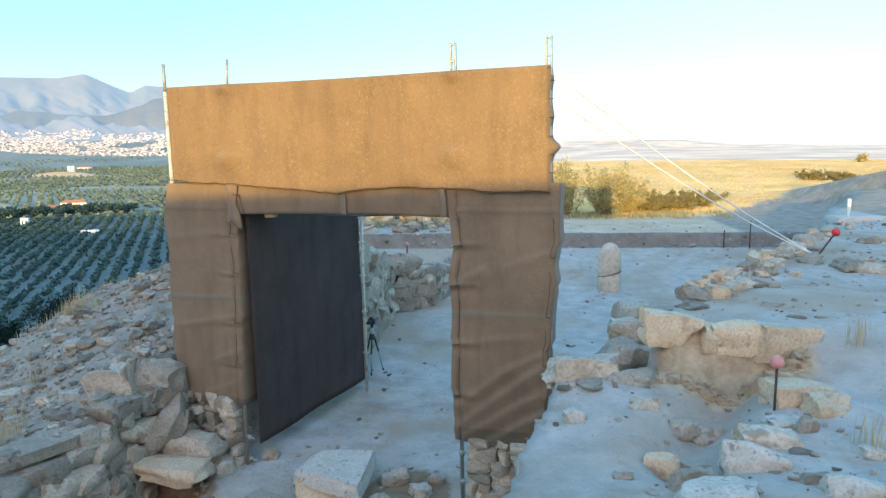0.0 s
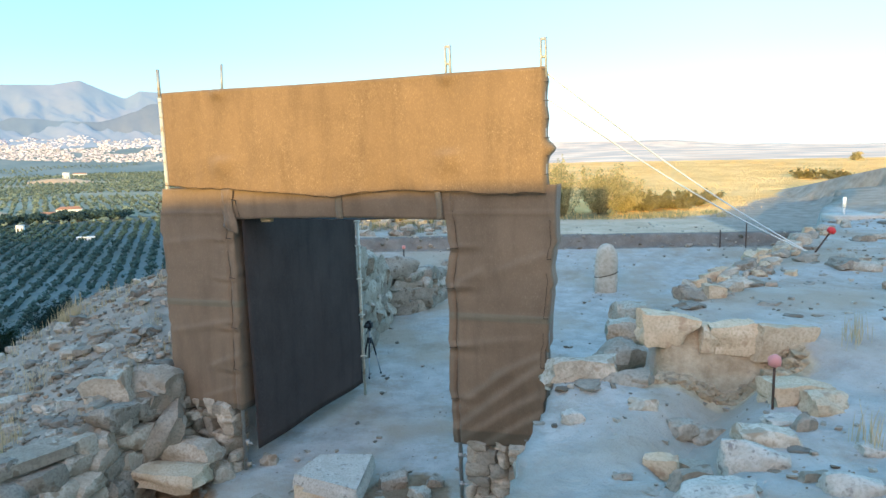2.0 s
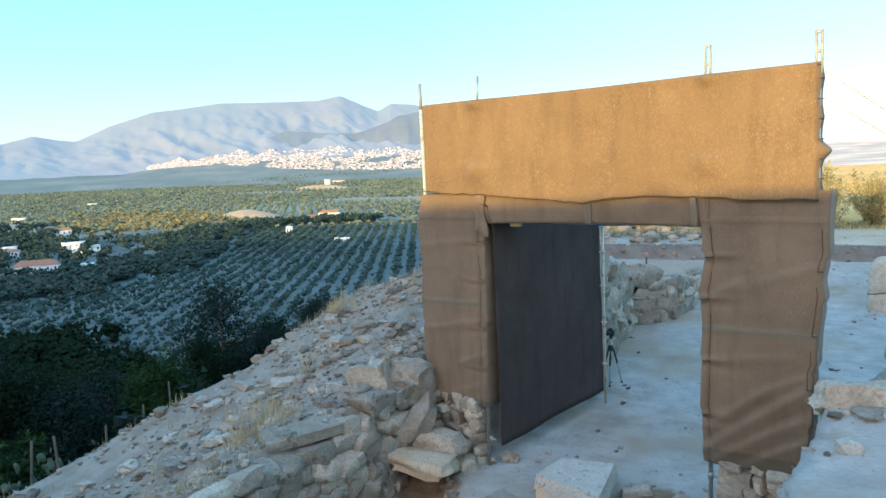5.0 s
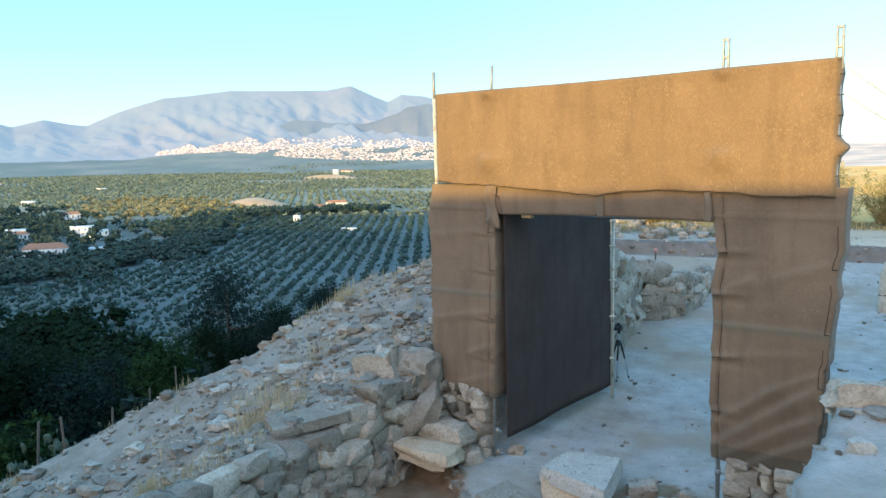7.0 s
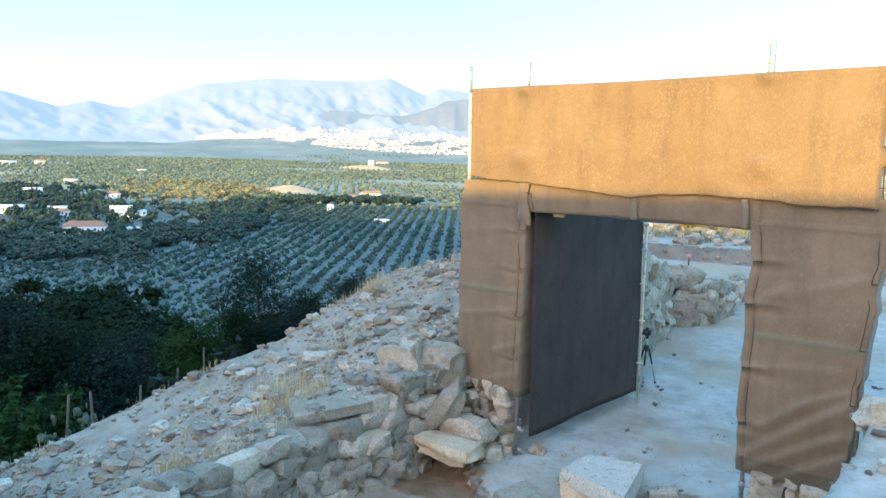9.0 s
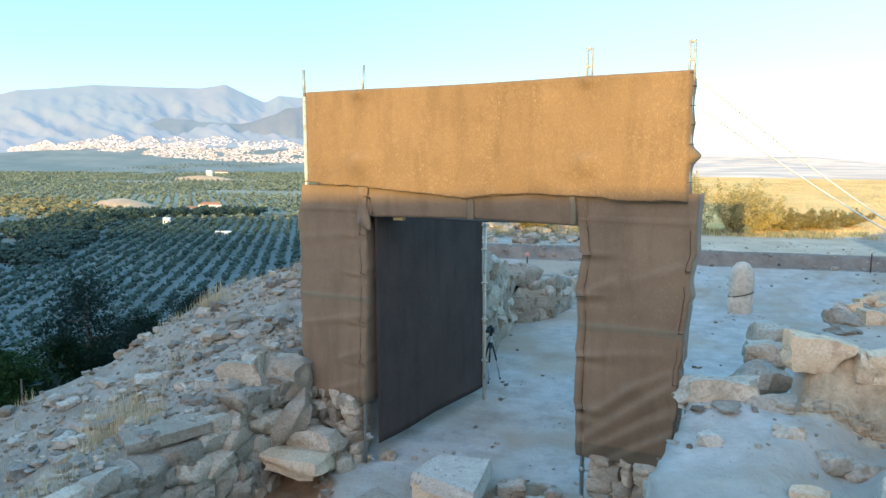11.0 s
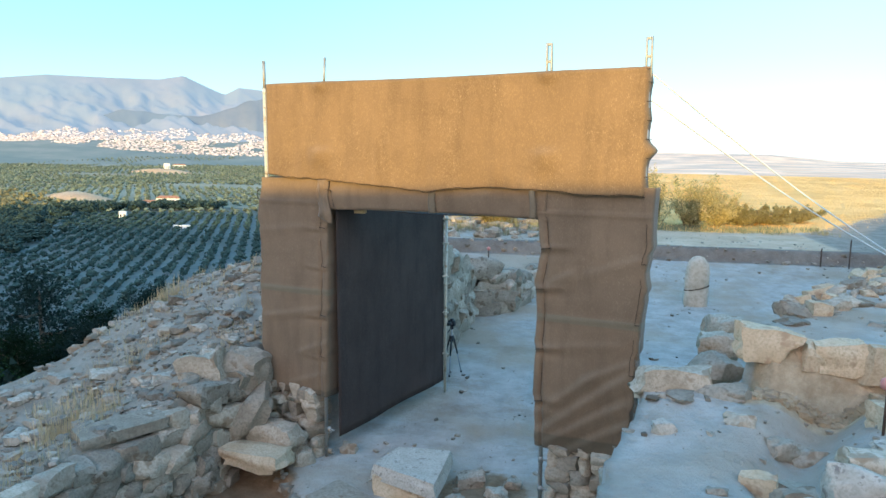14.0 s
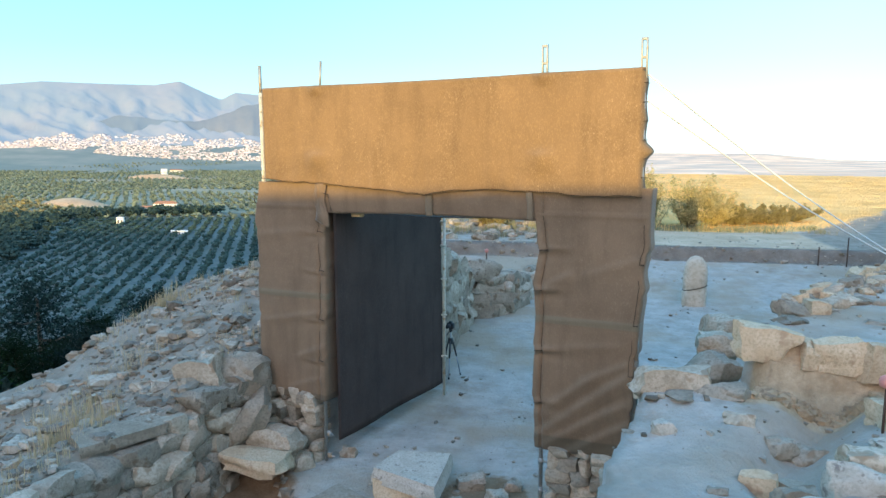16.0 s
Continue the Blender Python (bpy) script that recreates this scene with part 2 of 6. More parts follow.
def height(x, y):
    x, y = np.asarray(x, float), np.asarray(y, float)
    floor = np.interp(y, (11, 18.6, 22.6), (0, 0.36, 0.92)) + 0.05 * fbm(x * 0.7, y * 0.7, 4, 3)
    sill = np.interp(x, STEP_X, STEP_Y) + 0.12 * fbm(x * 2.0, y * 0.3, 3, 23)
    floor = floor - (0.27 + 0.08 * fbm(x * 1.5, y * 1.5, 3, 24)) * sstep(sill - y, -0.03, 0.20) * sstep(y, 4.5, 6.0)
    # ramp up to where the camera stands
    floor = floor + 2.3 * sstep(y, 5.6, 0.8)
    z = floor
    # bank of the track, and the field behind it
    bank = 22.75 + 0.25 * fbm(x * 0.4, y * 0 + 1, 3, 9)
    track = 1.28 + 0.012 * np.maximum(0, y - 23) + 0.06 * fbm(x * 0.5, y * 0.5, 3, 5)
    z = np.where(y > bank - 0.2, z + (track - z) * sstep(y, bank - 0.2, bank + 0.1), z)
    # lower terrace beside the entrance, with a shallow trench across it
    left = np.interp(y, LEDGE_Y, LEDGE_X) + 0.07 * fbm(x * 0.1, y * 2.2, 3, 21)
    low = 1.95 + 0.05 * (x - 0.5) + 0.09 * fbm(x * 1.3, y * 1.3, 4, 17) + 0.12 * np.maximum(0, 4.6 - y)
    low = low + 0.06 * sstep(y, 6.0, 6.3) * sstep(x, 1.9, 1.4)
    mid = np.interp(y, (4.4, 5.0, 5.6, 6.0, 6.5), (1.62, 1.80, 2.10, 2.40, 2.70))
    low = low - 0.28 * np.exp(-(((x - mid) / 0.30) ** 2)) * sstep(y, 4.3, 4.9) * sstep(y, 7.0, 6.5)
    on2 = sstep(x, left, left + 0.08) * sstep(y, 6.75, 6.5)
    on2 = np.where(x > 3.2, sstep(y, 8.4, 7.4), on2)
    low = low + 0.05 * fbm(x * 4.0, y * 4.0, 3, 19)
    z = z + (low - z) * on2 * (y > -2)
    # raised terrace
    ex = np.interp(y, EDGE_Y, EDGE_X)
    ex = ex + 0.35 * fbm(x * 1.1, y * 1.1, 3, 12)
    upper = 2.42 + 0.03 * np.maximum(0, x - 5) + 0.12 * fbm(x * 0.8, y * 0.8, 4, 14) + 0.8 * sstep(x, 13, 19) * sstep(y, 12, 24)
    ease = sstep(x, 3.1, 3.9)
    on = sstep(x, ex - 0.15, ex + 0.25) * sstep(y, 6.45 - 1.0 * ease, 6.75 + 0.5 * ease) * sstep(y, 40, 24)
    z = z + (upper - z) * np.where(upper > z, on, 0)
    # valley side: wall top and the stony slope behind it
    wx = np.interp(y, WALL_Y, WALL_X)
    away = wx - x
    top = np.interp(y, TOP_Y, TOP_Z)
    slope = 0.25 * x + 0.28 * np.minimum(y, 12.6) - 0.3 + 0.0 * y
    slope = np.where(y > 12.6, slope - 0.1 * (y - 12.6), slope)
    side = top + (slope - top) * sstep(away, 0.2, 1.4)
    side = side + 0.16 * fbm(x * 1.1, y * 1.1, 5, 31, 0.6) * sstep(away, 0.0, 0.6)
    pas = np.interp(y, (8.9, 11.8, 14.6, 16.7, 17.0, 17.3, 19.3, 20.2, 20.5), (-2.95, -2.0, -1.72, -1.45, -0.85, -0.6, -0.1, 0.1, -6.0))
    behind = sstep(x, pas + 0.1, pas - 0.25) * sstep(y, 9.4, 9.9) * sstep(y, 20.6, 20.2)
    zb = np.interp(y, (9.5, 12.0, 14.0, 16.7, 17.2, 19.4), (1.25, 1.75, 1.90, 1.35, 1.05, 0.75)) + 0.15 * fbm(x, y, 4, 41) + 0.15 * sstep(x, -2.5, -4.0)
    z = z + (zb - z) * behind
    on3 = sstep(away, -0.02, 0.16) * sstep(y, 0.0, 3.0)
    z = z + (side - z) * np.where(side > z - 3, on3, 0)
    # down to the valley
    rim = np.interp(y, RIM_Y, RIM_X)
    out = np.maximum(0, rim - x)
    z = z - (0.62 * out + 0.25 * np.minimum(out, 3.0)) + 0.04 * out * fbm(x * 0.12, y * 0.12, 4, 51)
    # the plateau ends beyond the field
    z = z - 0.10 * np.maximum(0, y - 78) - 0.25 * np.maximum(0, y - 60) * sstep(x, 0, -6)
    # higher ground behind the camera, running back on the valley side
    west = np.maximum(0, -20 - x)
    crest_y = -12 - 0.55 * west
    crest = 6.2 + (PLAIN + (730 - crest_y) * 0.1228 - 6.2) * sstep(west, 0, 100) + 0.25 * fbm(x * 0.05, y * 0.05, 3, 61) + 3 * sstep(west, 20, 200) * fbm(x * 0.01, y * 0.01, 3, 62)
    rise = sstep(y, crest_y + 10 + 0.35 * west, crest_y) * sstep(x, -1000, -700)
    z = z + (crest - z) * rise
    base = PLAIN + 36 * sstep(np.arctan2(x, np.maximum(y, 1)), -0.1, 0.25) + 6 * fbm(x * 0.002, y * 0.002, 3, 71)
    low_z = np.maximum(z, base)
    return np.where(z - base < 6, base + 6 * np.exp((np.minimum(z - base, 6) - 6) / 6), low_z)


def grown(a, b, step, far, rate=1.06):
    mid = list(np.arange(a, b, step))
    s, lo, hi = step, a, b
    left, right = [], []
    while lo > -far:
        s *= rate
        lo -= s
        hi += s
        left.append(lo)
        right.append(hi)
    return np.array(left[::-1] + mid + right)


def mesh_from(name, verts, faces, mats, smooth=True, index=None):
    me = bpy.data.meshes.new(name)
    if isinstance(faces, np.ndarray):
        nv, nf, k = len(verts), len(faces), faces.shape[1]
        me.vertices.add(nv)
        me.vertices.foreach_set("co", np.asarray(verts, np.float32).ravel())
        me.loops.add(nf * k)
        me.loops.foreach_set("vertex_index", faces.astype(np.int32).ravel())
        me.polygons.add(nf)
        me.polygons.foreach_set("loop_start", np.arange(0, nf * k, k, dtype=np.int32))
        me.polygons.foreach_set("loop_total", np.full(nf, k, np.int32))
    else:
        me.from_pydata([tuple(v) for v in verts], [], faces)
    for m in mats if isinstance(mats, (list, tuple)) else [mats]:
        me.materials.append(m)
    if index is not None:
        me.polygons.foreach_set("material_index", np.asarray(index, np.int32))
    me.polygons.foreach_set("use_smooth", np.full(len(me.polygons), smooth))
    me.update(calc_edges=True)
    return me


def grid_faces(nx, ny):
    i = np.arange(nx * ny).reshape(nx, ny)
    return np.stack([i[:-1, :-1], i[1:, :-1], i[1:, 1:], i[:-1, 1:]], -1).reshape(-1, 4)


gx, gy = grown(-9.5, 6.0, 0.09, 4600), grown(3.6, 24.0, 0.10, 4600)
GX, GY = np.meshgrid(gx, gy, indexing="ij")
GZ = height(GX, GY)
faces = grid_faces(len(gx), len(gy))
cx, cy, cz = (np.take(a.ravel(), faces).mean(1) for a in (GX, GY, GZ))
rim_v, wall_v = np.interp(GY, RIM_Y, RIM_X), np.interp(GY, WALL_Y, WALL_X)
scree_at = (GX < wall_v + 0.1) & (GY > 0)
scree_at |= (GX < np.interp(GY, (8.9, 11.8, 17.5, 19.6, 20.5), (-2.95, -1.9, -1.2, -0.1, -3.0))) & (GY > 11) & (GY < 20.6)
scree_at |= (GY > 24.5) & (GX <= 2.2) & (GX > rim_v)
scree_at |= (GX > 9.5) & (GY < 37) & (GX > 9.5 + 0.75 * (GY - 27))
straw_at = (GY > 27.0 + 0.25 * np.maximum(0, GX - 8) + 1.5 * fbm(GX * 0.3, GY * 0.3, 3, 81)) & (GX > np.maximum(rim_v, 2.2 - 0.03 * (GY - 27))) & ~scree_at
track_at = (GY > 23.1) & (GX > 2.0) & (GX < 40) & (GY < 34) & ~straw_at & ~scree_at
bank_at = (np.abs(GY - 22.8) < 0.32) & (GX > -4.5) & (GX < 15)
sill_v = np.interp(GX, STEP_X, STEP_Y) - GY
# browner earth along the sill front and in two ovals
brown_at = ((sill_v > -0.05) & (sill_v < 0.32) & (GX > -4.2) & (GX < 0.2)) | (np.hypot((GX + 3.5) / 0.7, (GY - 8.4) / 0.5) < 1) | (np.hypot((GX + 0.42) / 0.55, (GY - 8.35) / 0.60) < 1)
face_at = (GX > 1.65) & (GX < 3.45) & (GY > 6.3) & (GY < 6.85)


def soft(mask, turns=2):
    w = mask.astype(float)
    for _ in range(turns):
        w = (w + np.roll(w, 1, 0) + np.roll(w, -1, 0)) / 3
        w = (w + np.roll(w, 1, 1) + np.roll(w, -1, 1)) / 3
    return w


zone = np.zeros(len(faces), int)
zone[(cz < -6) | (np.hypot(cx, cy) > 160)] = 1
# past 1000 m valley soil turns paler, haze put into its colour
zone[(zone == 1) & (((np.arctan2(cx, np.maximum(cy, 1)) > -0.1) & (cy > 0)) | (np.hypot(cx, cy) > 1000))] = 2
ground_mesh = mesh_from("ground", np.stack([GX, GY, GZ], -1).reshape(-1, 3), faces, [SOIL, VALLEY, FIELDS], True, zone)
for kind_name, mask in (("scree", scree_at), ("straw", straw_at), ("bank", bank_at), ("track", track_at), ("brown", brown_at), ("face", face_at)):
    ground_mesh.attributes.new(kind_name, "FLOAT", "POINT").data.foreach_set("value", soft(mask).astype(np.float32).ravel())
ground = tagged(new("ground", ground_mesh), "pale trodden earth of a hilltop dig, falling to a wide valley", "ground", kind="structure")


# ---- shape helpers ----
def ht(x, y):
    return float(height(x, y))


def part(name, shape, material, parent, label="", smooth=True):
    """shape: (verts, faces). Links one mesh under parent."""
    ob = new(name, mesh_from(name, shape[0], shape[1], material, smooth))
    ob.parent = parent
    if label:
        ob["label"] = label
    return ob


def thing(name, at, label, category, group="", kind="", turn=0.0):
    ob = new(name)
    ob.matrix_world = at if isinstance(at, Matrix) else pose(*at, 0, 0, turn)
    ob.empty_display_size = 0.1
    return tagged(ob, label, category, group, kind)


def join(*shapes):
    v, f = [], []
    for sv, sf in shapes:
        n = len(v)
        v += [tuple(p) for p in sv]
        f += [tuple(i + n for i in q) for q in sf]
    return v, f


def tube(points, r, seg=8, r2=None):
    pts = [Vector(p) for p in points]
    v, f = [], []
    for k, p in enumerate(pts):
        d = (pts[min(k + 1, len(pts) - 1)] - pts[max(k - 1, 0)]).normalized()
        a = d.orthogonal().normalized() if abs(d.z) < 0.9 else Vector((1, 0, 0)) - d * d.x
        a.normalize()
        b = d.cross(a)
        rr = r + ((r2 if r2 is not None else r) - r) * k / max(1, len(pts) - 1)
        v += [tuple(p + (a * math.cos(i * math.tau / seg) + b * math.sin(i * math.tau / seg)) * rr) for i in range(seg)]
    for k in range(len(pts) - 1):
        f += [(k * seg + i, k * seg + (i + 1) % seg, (k + 1) * seg + (i + 1) % seg, (k + 1) * seg + i) for i in range(seg)]
    f += [tuple(range(seg))[::-1], tuple((len(pts) - 1) * seg + i for i in range(seg))]
    return v, f


def block(x0, x1, y0, y1, z0, z1, c=0.01):
    """A box with chamfered edges."""
    bm = bmesh.new()
    bmesh.ops.create_cube(bm, size=1)
    bmesh.ops.transform(bm, matrix=Matrix.LocRotScale(((x0 + x1) / 2, (y0 + y1) / 2, (z0 + z1) / 2), None, (x1 - x0, y1 - y0, z1 - z0)), verts=bm.verts)
    if c:
        bmesh.ops.bevel(bm, geom=bm.edges[:], offset=c, segments=1, affect="EDGES")
    out = [tuple(p.co) for p in bm.verts], [tuple(w.index for w in q.verts) for q in bm.faces]
    bm.free()
    return out


def rock(seed, n=2, round_=0.35, rough=0.16, size=(1, 1, 1), cuts=5):
    """A broken stone: a cube of n x n patches a side, part rounded, its corners knocked about. Unit size about 1."""
    rng = random.Random(seed)
    index, v, f = {}, [], []
    off = Vector((rng.random() * 50, rng.random() * 50, rng.random() * 50))
    tilt = [Vector((rng.uniform(-1, 1), rng.uniform(-1, 1), rng.uniform(-1, 1))).normalized() for _ in range(cuts)]
    cut = [rng.uniform(0.40, 0.58) for _ in tilt]

    def vert(p):
        key = tuple(round(c, 4) for c in p)
        if key not in index:
            q = Vector(p)
            ball = q.normalized() * 0.62
            q = q.lerp(ball, round_)
            for d, k in zip(tilt, cut):
                over = q.dot(d) - k
                if over > 0:
                    q -= d * over
            q += noise.noise_vector(q * 1.7 + off) * rough + noise.noise_vector(q * 4.5 + off) * rough * 0.45
            index[key] = len(v)
            v.append((q.x * size[0], q.y * size[1], q.z * size[2]))
        return index[key]

    for axis in range(3):
        for s in (-0.5, 0.5):
            for i in range(n):
                for j in range(n):
                    quad = []
                    for di, dj in ((0, 0), (1, 0), (1, 1), (0, 1)):
                        p = [0, 0, 0]
                        p[axis], p[(axis + 1) % 3], p[(axis + 2) % 3] = s, (i + di) / n - 0.5, (j + dj) / n - 0.5
                        quad.append(vert(p))
                    f.append(tuple(quad if s > 0 else quad[::-1]))
    return v, f


# ---- cloth and metal ----
def cloth(name, c, weave=115.0, glint=0.50, selvage=None):
    """Woven shade net: fine threads with bright flecks painted in as glints, long soft streaks down the drop, worn
    patches, and a paler green selvage at one height.
    """
    m = mat(name, tuple(v * 0.9 for v in c), tuple(v * 1.08 for v in c), 1.2, 0.8, 0, 40)
    nt = m.node_tree
    nd, ln = nt.nodes, nt.links
    b = nd["Principled BSDF"]
    tc = nd.new("ShaderNodeTexCoord")

    def threads(sx, sz, detail=3, rg=0.5):
        mp = nd.new("ShaderNodeMapping")
        mp.inputs["Scale"].default_value = (sx, sx, sz)
        ln.new(tc.outputs["Object"], mp.inputs["Vector"])
        n = nd.new("ShaderNodeTexNoise")
        n.inputs["Scale"].default_value, n.inputs["Detail"].default_value, n.inputs["Roughness"].default_value = 1.0, detail, rg
        ln.new(mp.outputs[0], n.inputs["Vector"])
        return n.outputs["Fac"]

    def span(f, lo, hi, a=0.0, z=1.0):
        r = nd.new("ShaderNodeMapRange")
        r.inputs[1].default_value, r.inputs[2].default_value, r.inputs[3].default_value, r.inputs[4].default_value = lo, hi, a, z
        ln.new(f, r.inputs[0])
        return r.outputs[0]

    def times(p, q):
        x = nd.new("ShaderNodeMath")
        x.operation = "MULTIPLY"
        ln.new(p, x.inputs[0])
        ln.new(q, x.inputs[1])
        return x.outputs[0]

    def blend(f, a, colour):
        x = nd.new("ShaderNodeMix")
        x.data_type = "RGBA"
        ln.new(f, x.inputs[0])
        ln.new(a, x.inputs[6])
        x.inputs[7].default_value = (*colour, 1)
        return x.outputs[2]

    fine, coarse = threads(weave, 45.0), threads(78.0, 34.0, 4, 0.7)
    streak, patch = threads(5.5, 0.9, 5, 0.65), threads(1.6, 1.9, 4)
    col = b.inputs["Base Color"].links[0].from_socket
    col = blend(span(streak, 0.52, 0.30, 0.0, 0.55), col, tuple(v * 0.62 for v in c))
    col = blend(span(patch, 0.50, 0.28, 0.0, 0.6), col, tuple(v * 0.66 for v in c))
    # highlights of the weave, painted as paler flecks
    col = blend(span(fine, 0.50, 0.72, 0.0, glint), col, (c[0] * 1.7, c[1] * 1.8, c[2] * 1.65))
    col = blend(times(span(coarse, 0.57, 0.70), span(threads(3.0, 0.9, 4), 0.44, 0.64, 0.0, glint * 1.3)), col, (c[0] * 2.3, c[1] * 2.6, c[2] * 2.9))
    if selvage:
        sep = nd.new("ShaderNodeSeparateXYZ")
        ln.new(tc.outputs["Object"], sep.inputs[0])
        gap = nd.new("ShaderNodeMath")
        gap.operation = "SUBTRACT"
        ln.new(sep.outputs["Z"], gap.inputs[0])
        gap.inputs[1].default_value = selvage
        wide = nd.new("ShaderNodeMath")
        wide.operation = "ABSOLUTE"
        ln.new(gap.outputs[0], wide.inputs[0])
        col = blend(span(sep.outputs["Z"], 0.965, 0.945, 0.0, 0.55), col, (0.075, 0.068, 0.045))
        col = blend(span(wide.outputs[0], 0.050, 0.034, 0.0, 0.45), col, (0.17, 0.165, 0.115))
    ln.new(col, b.inputs["Base Color"])
    bp = nd.new("ShaderNodeBump")
    bp.inputs["Strength"].default_value, bp.inputs["Distance"].default_value = 0.3, 0.005
    ln.new(fine, bp.inputs["Height"])
    bp2 = nd.new("ShaderNodeBump")
    bp2.inputs["Strength"].default_value, bp2.inputs["Distance"].default_value = 0.45, 0.02
    ln.new(threads(9.0, 5.0, 4), bp2.inputs["Height"])
    ln.new(bp.outputs[0], bp2.inputs["Normal"])
    ln.new(bp2.outputs[0], b.inputs["Normal"])
    b.inputs["Sheen Weight"].default_value = 0.15 if c[0] > 0.1 else 0.0
    b.inputs["Specular IOR Level"].default_value = 0.25 if c[0] > 0.1 else 0.08
    return m


NET = cloth("brown_shade_net", (0.210, 0.132, 0.068))
# darker copy of the net, with the passage's shade painted into its colour
NET_DARK = cloth("brown_shade_net_darkened", (0.070, 0.052, 0.046), 90, 0.3)
# same net for the shaded piers: greyer, fewer glints, shade in the colour
NET_PIER = cloth("brown_shade_net_in_shade", (0.205, 0.138, 0.086), 100, 0.25, 2.28)
ROPE = mat("dark_cord", (0.05, 0.035, 0.025), (0.08, 0.06, 0.04), 30, 0.9, 0.2, 200)
WHITE_ROPE = plain("white_rope", (0.75, 0.74, 0.70), 0.8)
STEEL = mat("galvanised_tube", (0.30, 0.31, 0.29), (0.40, 0.41, 0.39), 8, 0.5, 0.15, 60, ((0.35, 0.25, 0.15), 0.8, 9.0), metal=0.3, bump_dist=0.003)
PALE_POLE = mat("pale_painted_tube", (0.55, 0.52, 0.42), (0.65, 0.62, 0.52), 6, 0.6, 0.2, 60, ((0.40, 0.30, 0.18), 0.7, 7.0), bump_dist=0.003)

# ---- the scaffold gate ----
# local axes: x along the front, y into the passage, z up
lean = radians(1.0)
G = Matrix.Translation((0, 0, 4.2)) @ Matrix(((math.cos(lean), 0, -math.sin(lean), 0), (0, 1, 0, 0), (math.sin(lean), 0, math.cos(lean), 0), (0, 0, 0, 1))) @ Matrix.Translation((0, 0, -4.2))
G = G @ Matrix(((0.939, 0.343, 0, -3.48), (-0.343, 0.939, 0, 9.42), (0, 0, 1, 0), (0, 0, 0, 1)))
gate = thing("scaffold_gate", G, "scaffold gateway of steel tubes wrapped in brown shade net", "gate")
POSTS = (-0.035, 0.91, 3.86, 4.91)


def sheet(nx, ny, fn, thick=0.006):
    """A cloth from fn(u, v) -> point, u and v from 0 to 1, given two sides."""
    v = [fn(i / nx, j / ny) for i in range(nx + 1) for j in range(ny + 1)]
    w = ny + 1
    f = [(i * w + j, (i + 1) * w + j, (i + 1) * w + j + 1, i * w + j + 1) for i in range(nx) for j in range(ny)]
    me = mesh_from("t", v, f, NET)
    nrm = [tuple(q.normal) for q in me.vertices]
    bpy.data.meshes.remove(me)
    n = len(v)
    back = [tuple(a - thick * b for a, b in zip(p, q)) for p, q in zip(v, nrm)]
    f2 = [tuple(k + n for k in q[::-1]) for q in f]
    rim = [i * w for i in range(nx)] + [nx * w + j for j in range(ny)] + [i * w + ny for i in range(nx, 0, -1)] + [j for j in range(ny, 0, -1)]
    f3 = [(a, a + n, b + n, b) for a, b in zip(rim, rim[1:] + rim[:1])]
    return v + back, f + f2 + f3


def fold(x, z, seed, size=1.0):
    return noise.noise(Vector((x * 1.3 * size, seed, z * 1.3 * size))) * 0.6 + noise.noise(Vector((x * 3 * size, seed + 5, z * 3 * size))) * 0.3


for k, s in enumerate(POSTS):
    top = 4.90
    foot = (0.9, -0.05, 0.02, 0.85)[k]
    p = part("post", tube([(s - (0.06 if k == 1 else 0), 0.0, foot), (s, 0.0, top)], 0.0245, 10), PALE_POLE if k == 0 else STEEL, gate)
    # slotted head standing over the cloth
    if k < 2:
        part("spigot", tube([(s, 0, top - 0.05), (s + (0.025 if k else 0), 0, 5.25)], 0.015 if k else 0.021, 8), STEEL, p)
    else:
        flats = [block(s - 0.036, s - 0.016, -0.016, 0.016, top - 0.05, 5.25, 0.002), block(s + 0.016, s + 0.036, -0.016, 0.016, top - 0.05, 5.25, 0.002)]
        flats += [block(s - 0.032, s + 0.032, -0.012, 0.012, z, z + 0.03, 0.002) for z in (4.93, 5.04, 5.22)]
        part("spigot", join(*flats), STEEL, p, "slotted steel post head")
        s -= 0.055 if k == 1 else 0
    for z in ((0.12, 0.42) if k == 1 else (0.25, 0.6) if k == 2 else ()):
        part("coupler", join(tube([(s, 0, z - 0.035), (s, 0, z + 0.035)], 0.034, 10), tube([(s + 0.02, 0, z), (s + 0.085, -0.02, z)], 0.013, 6)), STEEL, p)
for k in (0, 1):
    p = part("post", tube([((1.13, 3.86)[k], 2.97, 0.05), ((1.15, 3.86)[k], 2.97, (3.42, 3.3)[k])], 0.024, 10), PALE_POLE, gate)
    if k == 0:
        for z in (0.75, 1.45, 2.05, 2.6, 3.0):
            part("tie", tube([(1.05, 2.93, z), (1.21, 2.93, z + 0.01)], 0.016, 6), PALE_POLE, p)
        part("base_plate", block(1.05, 1.21, 2.89, 3.05, 0.03, 0.06, 0.004), STEEL, p)
for z, y in ((4.90, 0.03), (3.70, 0.03), (3.42, 0.03)):
    part("ledger", tube([(-0.08, y, z), (4.88, y, z)], 0.024, 8), STEEL, gate)
for s in (0.93, 3.86):
    part("transom", tube([(s, 0, 3.42), (s, 2.95, 3.42)], 0.024, 8), STEEL, gate)


# the tall band over the opening
HEM_S, HEM_Z = (-0.1, 0.9, 1.8, 2.4, 3.1, 3.7, 4.2, 5.0), (3.79, 3.73, 3.68, 3.62, 3.70, 3.69, 3.65, 3.65)


def hem_at(s):
    return float(np.interp(s, HEM_S, HEM_Z)) + 0.022 * noise.noise(Vector((s * 3.1, 1.2, 0))) + 0.012 * noise.noise(Vector((s * 8.0, 4.2, 0)))


